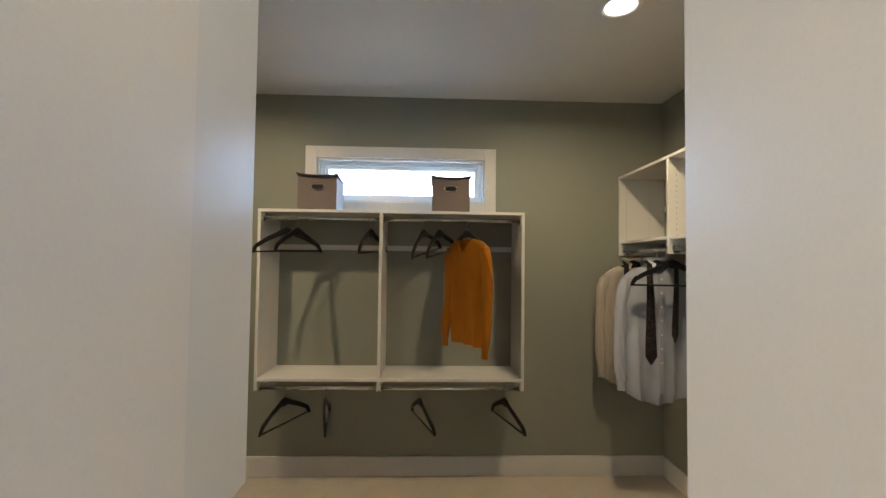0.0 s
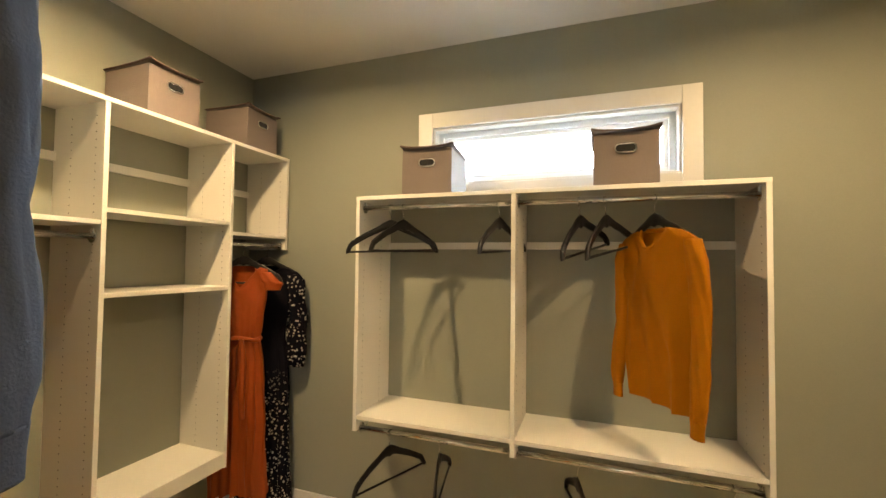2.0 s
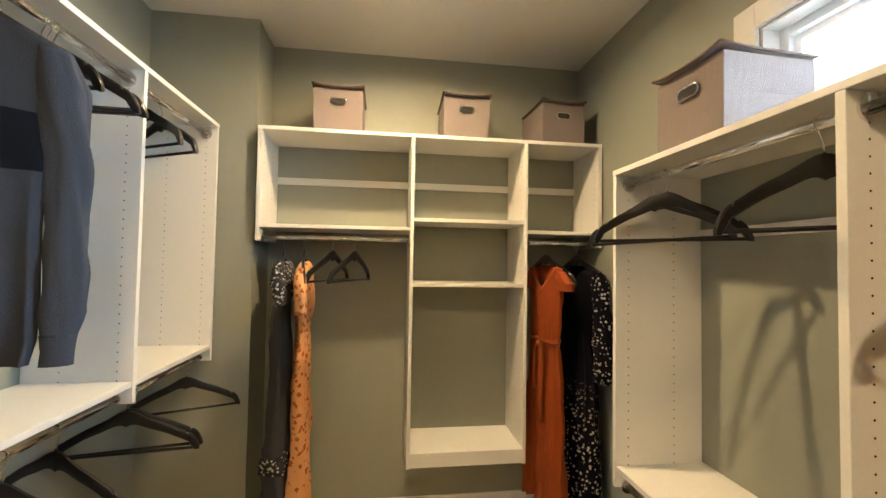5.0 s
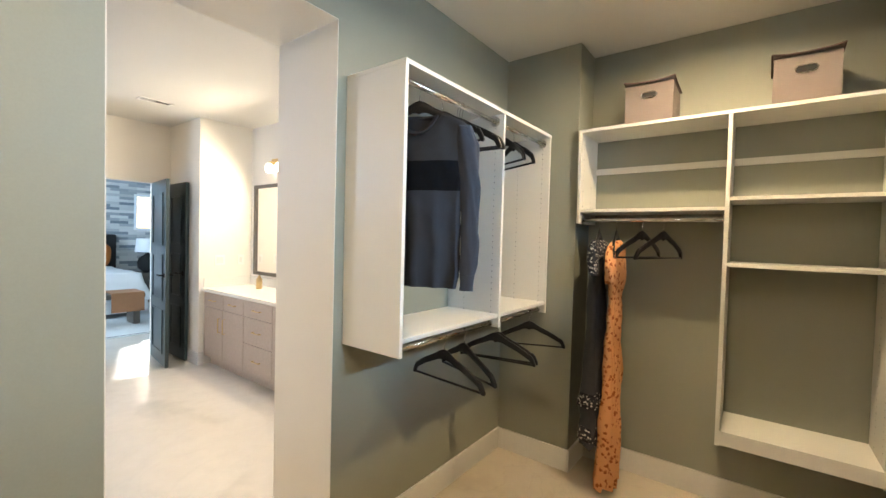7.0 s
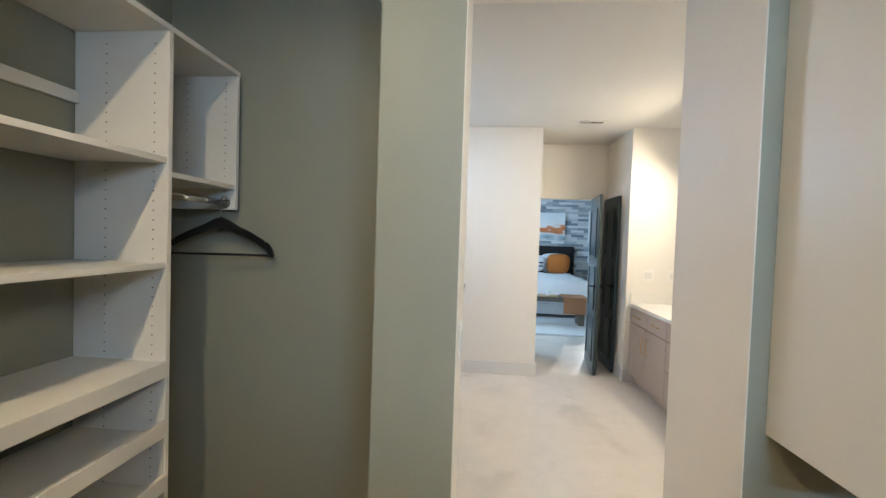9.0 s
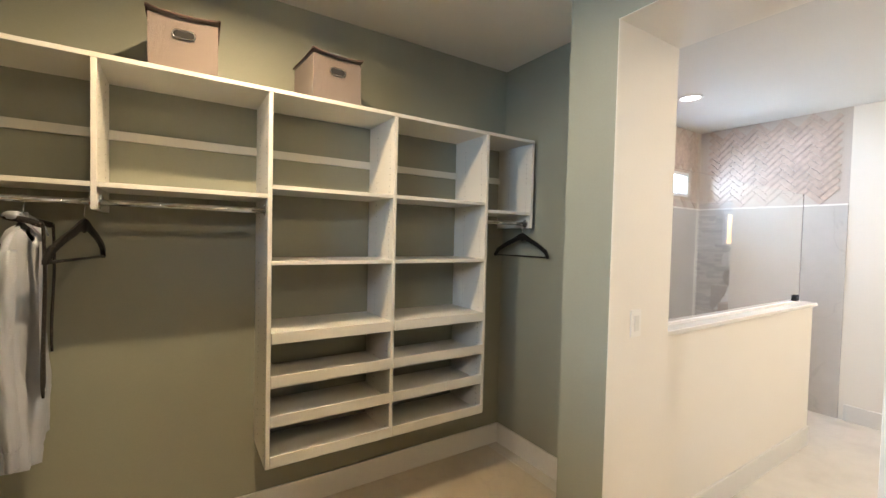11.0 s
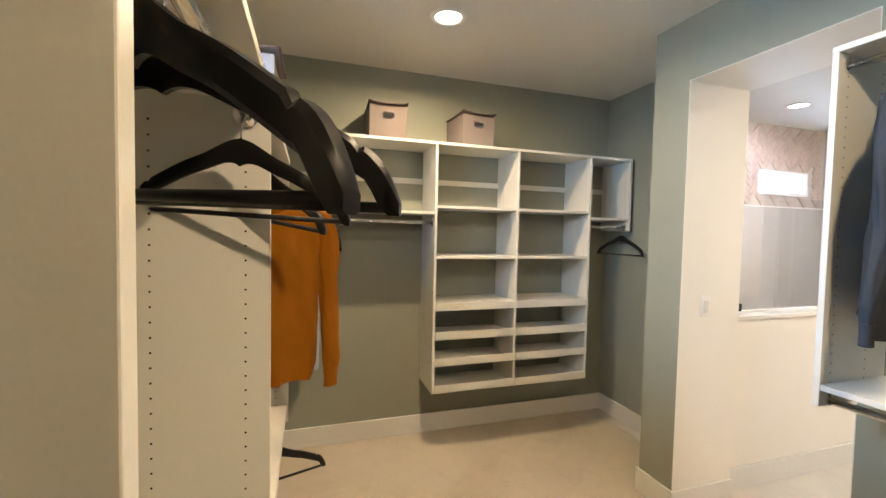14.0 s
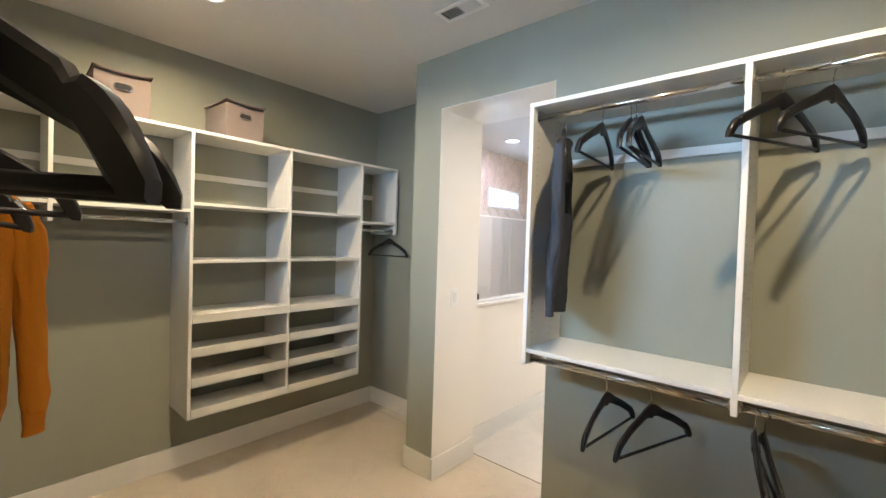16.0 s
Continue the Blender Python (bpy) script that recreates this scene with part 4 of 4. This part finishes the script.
def tie(m, mat, wide, thin, label):
    """A loose necktie laid round a shirt's collar: the wide end hangs on one side of the placket, the thin end on the other."""
    ob = thing("necktie", label, "necktie", m)

    def blade(name, x, top, low, w0, w1, lean):
        bm, rows = bmesh.new(), []
        for z, w, f in [(top + (low + 0.05 - top) * i / 10, w0 + (w1 - w0) * i / 10, i / 10) for i in range(11)] + [(low + 0.012, w1 * 0.35, 1.0), (low, 0.002, 1.0)]:
            y = -0.066 - 0.004 * math.sin(f * 5)
            cx = x + lean * f
            rows.append([bm.verts.new((cx + w, y, z)), bm.verts.new((cx + w * 0.6, y + 0.005, z)), bm.verts.new((cx - w * 0.6, y + 0.005, z)), bm.verts.new((cx - w, y, z)), bm.verts.new((cx, y - 0.003, z))])
        skin(bm, rows)
        return part(name, bm, mat, ob)

    blade("front_blade", -0.086, -0.085, -wide, 0.017, 0.038, 0.012)
    blade("tail_blade", 0.084, -0.085, -thin, 0.014, 0.022, -0.006)
    bm = bmesh.new()
    tube(bm, [(-0.086, -0.062, -0.090), (-0.080, -0.020, -0.074), (-0.050, 0.030, -0.066), (0, 0.046, -0.062), (0.050, 0.030, -0.066), (0.080, -0.020, -0.074), (0.084, -0.062, -0.090)], 0.011, 8)
    part("neck_band", bm, mat, ob, smooth=True)
    return ob


tie(pale_hook, TIEP, 0.70, 0.57, "speckled charcoal silk tie draped round a shirt collar")
tie(cream_hook, TIEB, 0.72, 0.60, "black silk tie draped round a cream shirt collar")


def dress(m, label, mat, sleeve_mat, length, waist, hem_w, sleeve_len, phase, sash=None, folds=6, bodice=0.20, hem_mat=None, shoulder_mat=None, vneck=0.0):
    ob = thing("dress", label, "dress", m)
    rows = DROPPED[:2] + [(-0.135, 0.145, 0.030, 0), (-0.155, bodice * 0.95, 0.036, 0), (-0.18, bodice, 0.036, 0), (-0.30, bodice * 0.92, 0.040, 0), (-waist, bodice * 0.70, 0.032, 0), (-waist - 0.12, (bodice * 0.72 + hem_w) / 2, 0.036, 0), (-length * 0.75, hem_w, 0.040, 0), (-length, hem_w * 1.06, 0.045, 0)]
    part("body", loft(rows, folds, 0.020, phase, 110, 0.12, wav=0.014, vneck=vneck), mat, ob, smooth=True)
    for side in (-1, 1):
        e = -0.16 - sleeve_len
        pts = [(side * (bodice - 0.03), 0, -0.150), (side * (bodice + 0.005), 0, -0.20), (side * (bodice + 0.02), 0.005, (e - 0.17) / 2), (side * (bodice + 0.012), 0.01, e)]
        part("sleeve", limb(pts, [0.040, 0.054, 0.060, 0.054], 0.5, 0.016, phase + side), sleeve_mat, ob, smooth=True)
    if sash:
        bm = bmesh.new()
        k = bodice * 0.71
        tube(bm, [(k * math.cos(t), 0.038 * math.sin(t), -waist + 0.006 * math.sin(3 * t)) for t in [i * math.tau / 24 for i in range(25)]], 0.013, 8, False)
        belt = part("sash", bm, sash, ob, "tied cloth sash", smooth=True)
        bm = bmesh.new()
        tube(bm, [(0.03, -0.050, -waist), (0.05, -0.064, -waist - 0.06), (0.045, -0.062, -waist - 0.30), (0.055, -0.064, -waist - 0.42)], [0.012, 0.014, 0.017, 0.014], 8)
        tube(bm, [(0.03, -0.062, -waist), (0.0, -0.064, -waist - 0.05), (-0.005, -0.062, -waist - 0.26)], [0.012, 0.014, 0.015], 8)
        part("sash_tail", bm, sash, belt, smooth=True)
    if hem_mat:
        for z0 in hem_mat[1]:
            part("lace_band", loft([(z0, hem_w * 1.04, 0.064, 0), (z0 - 0.08, hem_w * 1.06, 0.067, 0)], folds, 0.016, phase, 88, 0.0), hem_mat[0], ob, "white lace band", smooth=True)
    if shoulder_mat:
        part("lace_yoke", loft([(-0.118, 0.108, 0.036, 0), (-0.135, 0.150, 0.042, 0), (-0.17, bodice + 0.006, 0.052, 0), (-0.23, bodice + 0.006, 0.058, 0)], folds, 0.002, phase), shoulder_mat, ob, "white lace yoke", smooth=True)
    return ob


dress(hang(1.605, "w", RT, 8), "charcoal long dress with white lace bands", DARKD, LACE, 1.34, 0.46, 0.17, 0.16, 0.6, None, 5, 0.19, (LACE, (-1.02, -1.22)), LACE)
dress(hang(1.705, "w", RT, 6), "peach floral long dress with short sleeves", PEACH, PEACH, 1.56, 0.46, 0.15, 0.20, 1.7, None, 6, 0.19, vneck=0.10)
dress(hang(2.985, "w", RT, 14), "rust orange wrap dress with a tied sash", RUST, RUST, 1.38, 0.52, 0.15, 0.09, 2.4, RUST, 7, 0.150, vneck=0.12)
dress(hang(3.165, "w", RT, 12), "black floral long dress with printed sleeves", BLACKF, BLACKS, 1.50, 0.55, 0.17, 0.55, 3.0, None, 7, 0.18, vneck=0.09)

# ---- bathroom vanity, mirror, lights ----
VF, VTOP = -1.43, 0.86
van = thing("vanity", "pale oak bathroom vanity with drawers and doors", "vanity")
part("body", boxes((VX, VF, SY + 0.002, -0.60, 0.10, VTOP - 0.035)), OAK, van)
part("plinth", boxes((VX, VF - 0.06, SY + 0.002, -0.60, 0, 0.10)), OAK, van)


def front(y0, y1, z0, z1, vertical):
    f = part("door" if vertical else "drawer_front", boxes((VF + 0.001, VF + 0.02, y0 + 0.003, y1 - 0.003, z0 + 0.003, z1 - 0.003), bevel=0.002), OAK, van)
    yc, zc = (y0 + y1) / 2, (z0 + z1) / 2
    bm = bmesh.new()
    if vertical:
        y = y1 - 0.05 if vertical > 0 else y0 + 0.05
        tube(bm, [(VF + 0.02, y, z1 - 0.24), (VF + 0.045, y, z1 - 0.24), (VF + 0.045, y, z1 - 0.09), (VF + 0.02, y, z1 - 0.09)], 0.005, 8)
    else:
        tube(bm, [(VF + 0.02, yc - 0.06, zc), (VF + 0.045, yc - 0.06, zc), (VF + 0.045, yc + 0.06, zc), (VF + 0.02, yc + 0.06, zc)], 0.005, 8)
    part("handle", bm, BRASS, f, "slim satin brass pull")


front(-2.48, -2.04, 0.66, 0.82, 0), front(-2.04, -1.62, 0.66, 0.82, 0)
front(-2.48, -2.05, 0.11, 0.66, 1), front(-2.05, -1.62, 0.11, 0.66, -1)
for z0, z1 in ((0.66, 0.82), (0.40, 0.66), (0.11, 0.40)):
    front(-1.62, -1.10, z0, z1, 0)
front(-1.10, -0.62, 0.11, 0.82, 1)
top = thing("countertop", "white quartz vanity top with backsplash", "countertop")
part("slab", boxes((VX, VF + 0.035, SY + 0.001, -0.58, VTOP - 0.0345, VTOP), bevel=0.003), QUARTZ, top)
part("backsplash", boxes((VX, VX + 0.015, SY + 0.016, -0.58, VTOP, VTOP + 0.10)), QUARTZ, top)
part("side_splash", boxes((VX + 0.0, VF + 0.02, SY + 0.001, SY + 0.0155, VTOP, VTOP + 0.10)), QUARTZ, top)
bm = bmesh.new()
tube(bm, [(VX + 0.09, -1.55, VTOP), (VX + 0.09, -1.55, VTOP + 0.20), (VX + 0.12, -1.55, VTOP + 0.24), (VX + 0.20, -1.55, VTOP + 0.22), (VX + 0.215, -1.55, VTOP + 0.18)], 0.011, 10)
fau = thing("faucet", "satin brass basin faucet on the vanity", "faucet")
part("spout", bm, BRASS, fau, smooth=True)
for y in (-1.66, -1.44):
    bm = bmesh.new()
    tube(bm, [(VX + 0.09, y, VTOP), (VX + 0.09, y, VTOP + 0.06)], 0.014, 10)
    tube(bm, [(VX + 0.09, y, VTOP + 0.055), (VX + 0.15, y, VTOP + 0.06)], 0.006, 8)
    part("handle", bm, BRASS, fau, smooth=True)
soap = thing("soap_bottle", "amber glass soap bottle by the basin", "bottle", pose(VX + 0.16, -2.02, VTOP))
bm = bmesh.new()
tube(bm, [(0, 0, 0), (0, 0, 0.11), (0, 0, 0.13), (0, 0, 0.15)], [0.032, 0.032, 0.014, 0.012], 14)
part("bottle_body", bm, BRASS, soap, smooth=True)
bm = bmesh.new()
tube(bm, [(0, 0, 0.15), (0, 0, 0.18), (0.04, 0, 0.178)], 0.005, 8)
part("pump", bm, DARK, soap)
mir = thing("mirror", "large wall mirror in a thin dark frame", "mirror")
MY0, MY1, MZ0, MZ1 = -2.40, -1.00, 0.99, 2.04
part("mirror_frame", boxes((VX, VX + 0.03, MY0, MY0 + 0.035, MZ0, MZ1), (VX, VX + 0.03, MY1 - 0.035, MY1, MZ0, MZ1), (VX, VX + 0.03, MY0 + 0.035, MY1 - 0.035, MZ0, MZ0 + 0.035), (VX, VX + 0.03, MY0 + 0.035, MY1 - 0.035, MZ1 - 0.035, MZ1)), GREYW, mir)
part("mirror_glass", boxes((VX + 0.001, VX + 0.012, MY0 + 0.035, MY1 - 0.035, MZ0 + 0.035, MZ1 - 0.035)), MIRROR, mir)
vl = thing("vanity_light", "brass bar light with frosted globes over the mirror", "wall light")
part("back_plate", boxes((VX, VX + 0.02, -2.05, -1.35, 2.24, 2.32), bevel=0.004), BRASS, vl)
for y in (-2.0, -1.8, -1.6, -1.4):
    bm = bmesh.new()
    tube(bm, [(VX + 0.02, y, 2.28), (VX + 0.07, y, 2.28), (VX + 0.07, y, 2.255)], 0.007, 8)
    arm = part("arm", bm, BRASS, vl)
    bm = bmesh.new()
    tube(bm, [(VX + 0.07, y, z) for z in (2.255, 2.245, 2.22, 2.19, 2.165, 2.155)], [0.018, 0.034, 0.046, 0.046, 0.034, 0.016], 16)
    part("globe", bm, BULB, arm, "lit frosted glass globe", smooth=True)

# ---- doors of the passage ----


def panel_door(name, label, m, w, h):
    """A two-panel door leaf; hinge edge at its origin, width along x."""
    ob = thing(name, label, "door", m)
    tagged(ob, kind="structure")
    part("leaf", boxes((0, w, -0.0175, 0.0175, 0.012, h), bevel=0.002), DOORP, ob)
    for side in (-1, 1):
        for z0, z1 in ((0.14, 0.62), (0.72, 1.22), (1.32, h - 0.14)):
            y = side * 0.0178
            part("panel_moulding", boxes(*[(a, b, min(y, y + side * 0.009), max(y, y + side * 0.009), c, d) for a, b, c, d in ((0.11, w - 0.11, z0, z0 + 0.02), (0.11, w - 0.11, z1 - 0.02, z1), (0.11, 0.13, z0 + 0.02, z1 - 0.02), (w - 0.13, w - 0.11, z0 + 0.02, z1 - 0.02))]), DOORP, ob)
    bm = bmesh.new()
    for s in (-1, 1):
        tube(bm, [(w - 0.06, s * 0.018, 1.0), (w - 0.06, s * 0.06, 1.0), (w - 0.16, s * 0.06, 1.0)], 0.008, 8)
        tube(bm, [(w - 0.06, s * 0.0178, 1.0), (w - 0.06, s * 0.024, 1.0)], 0.026, 14)
    part("door_handle", bm, DARK, ob, "black lever handle")
    for z in (0.25, 1.05, h - 0.22):
        part("hinge", boxes((-0.006, 0.03, 0.0177, 0.021, z - 0.045, z + 0.045)), DARK, ob, "black hinge")
    return ob


panel_door("door_1", "blue-black painted bedroom door standing open", pose(-1.175, QY + 0.02, 0, 0, 0, 83), 0.68, 2.03)
panel_door("door_2", "blue-black painted door against the passage wall", pose(JX + 0.021, QY + 0.04, 0, 0, 0, 89), 0.52, 2.03)
structure("door_casing", boxes((BD0 - 0.002, BD0 + 0.018, QY - 0.12, QY, 0, BDH), (BD1 - 0.018, BD1 + 0.002, QY - 0.12, QY, 0, BDH)), CREAM, "cream painted doorway lining", "door lining")

# ---- bedroom seen through the doorway ----
bed = thing("bed", "made bed with white duvet and black headboard", "bed")
part("headboard", boxes((-2.03, -0.05, WD + 0.01, WD + 0.09, 0.1, 1.37), bevel=0.02), DARK, bed, "black upholstered headboard")
part("base", boxes((-1.98, -0.10, WD + 0.10, -5.98, 0.08, 0.36), bevel=0.02), LINEN, bed)
bm = bmesh.new()
bmesh.ops.create_grid(bm, x_segments=40, y_segments=40, size=0.5)
for v in bm.verts:
    x, y = v.co.x * 2, v.co.y * 2
    e = max(abs(x), abs(y))
    z = 0.74 - 0.42 * max(0, (e - 0.86) / 0.14) ** 0.6 + 0.025 * noise.noise(Vector((x * 3, y * 3, 0)))
    v.co = Vector((-1.04 + x * 1.02, (WD + 0.1 - 5.92) / 2 + y * 0.98, z))
geo = bmesh.ops.extrude_face_region(bm, geom=bm.faces[:])["geom"]
for v in geo:
    if isinstance(v, bmesh.types.BMVert):
        v.co.z -= 0.03
part("duvet", bm, LINEN, bed, "white quilted duvet", smooth=True)
for i, (x, y, w, h, mat) in enumerate(((-0.75, WD + 0.22, 0.34, 0.24, LINEN), (-1.55, WD + 0.22, 0.34, 0.24, LINEN), (-1.60, WD + 0.42, 0.26, 0.24, ORANGEC), (-1.05, WD + 0.45, 0.24, 0.20, LINEN))):
    p = thing("pillow", "rust orange velvet pillow on the bed" if mat is ORANGEC else "white linen pillow on the bed", "pillow", pose(x, y, 0.97, -18, 0, 0))
    bm = bmesh.new()
    bmesh.ops.create_uvsphere(bm, u_segments=24, v_segments=14, radius=1)
    for v in bm.verts:
        c = v.co.copy()
        v.co = Vector((w * math.copysign(abs(c.x) ** 0.6, c.x), 0.09 * c.y, h * math.copysign(abs(c.z) ** 0.6, c.z)))
    part("cushion", bm, mat, p, smooth=True)
    if i == 3:
        for z in (-0.05, 0.03):
            part("stripe", boxes((-0.20, 0.20, 0.080, 0.086, z, z + 0.03)), DARK, p, "black stripe")
bench = thing("bench", "grey weathered wooden bench at the bed's foot", "bench")
part("seat", boxes((-1.72, -0.35, -5.66, -5.26, 0.42, 0.50), bevel=0.02), GREYW, bench)
for x in (-1.66, -0.50):
    part("leg", boxes((x, x + 0.09, -5.62, -5.30, 0, 0.42), bevel=0.008), GREYW, bench)
th = thing("throw_blanket", "tan knitted throw over the bench end", "blanket")
bm = boxes((-1.70, -1.28, -5.68, -5.24, 0.501, 0.52), (-1.70, -1.28, -5.26, -5.24, 0.22, 0.501), bevel=0.006)
part("cloth", bm, THROW, th)
tray = thing("serving_tray", "small tray with a cup on the bench", "tray")
part("tray_base", boxes((-1.20, -0.85, -5.60, -5.34, 0.5005, 0.515)), BRASS, tray)
bm = bmesh.new()
tube(bm, [(-1.05, -5.46, 0.5155), (-1.05, -5.46, 0.60)], [0.03, 0.038], 14)
part("cup", bm, LINEN, tray)
structure("rug", boxes((-3.2, 0.9, -7.4, -4.52, 0.0, 0.012), bevel=0.003), RUG, "pale woven rug under the bed", "rug")
structure("rug_border", boxes((-3.2, 0.9, -4.57, -4.55, 0.0121, 0.0135)), DARK, "dark line along the rug's edge", "rug")
art = thing("painting", "abstract painting in white, rust and grey-blue", "painting")
part("canvas", boxes((-1.80, -0.20, WD + 0.002, WD + 0.04, 1.52, 2.16), bevel=0.004), brushed("abstract_paint", 1.52, 2.16), art)
ns = thing("nightstand", "dark wooden nightstand beside the bed", "nightstand")
part("cabinet", boxes((-2.85, -2.25, WD + 0.02, WD + 0.46, 0.10, 0.60), bevel=0.006), GREYW, ns)
for x in (-2.82, -2.32):
    part("leg", boxes((x, x + 0.05, WD + 0.05, WD + 0.42, 0, 0.10)), GREYW, ns)
tl = thing("table_lamp", "table lamp with black round base and pale shade", "table lamp", pose(-2.52, WD + 0.24, 0.6005))
bm = bmesh.new()
tube(bm, [(0, 0, z) for z in (0, 0.03, 0.10, 0.20, 0.30, 0.36, 0.40)], [0.06, 0.11, 0.165, 0.18, 0.15, 0.06, 0.02], 20)
part("lamp_base", bm, DARK, tl, "round black ceramic base", smooth=True)
bm = bmesh.new()
skin(bm, [[bm.verts.new((r * math.cos(k * math.tau / 28), r * math.sin(k * math.tau / 28), z)) for k in range(28)] for r, z in ((0.22, 0.42), (0.19, 0.70))], False)
part("shade", bm, LINEN, tl, "pale drum shade", smooth=True)
win = thing("window_3", "narrow bright bedroom window with white frame", "window")
tagged(win, kind="structure")
part("window_frame", boxes((BW0, BW0 + 0.05, WD - 0.10, WD + 0.02, BWZ0, BWZ1), (BW1 - 0.05, BW1, WD - 0.10, WD + 0.02, BWZ0, BWZ1), (BW0 + 0.05, BW1 - 0.05, WD - 0.10, WD + 0.02, BWZ0, BWZ0 + 0.05), (BW0 + 0.05, BW1 - 0.05, WD - 0.10, WD + 0.02, BWZ1 - 0.05, BWZ1)), VINYL, win)
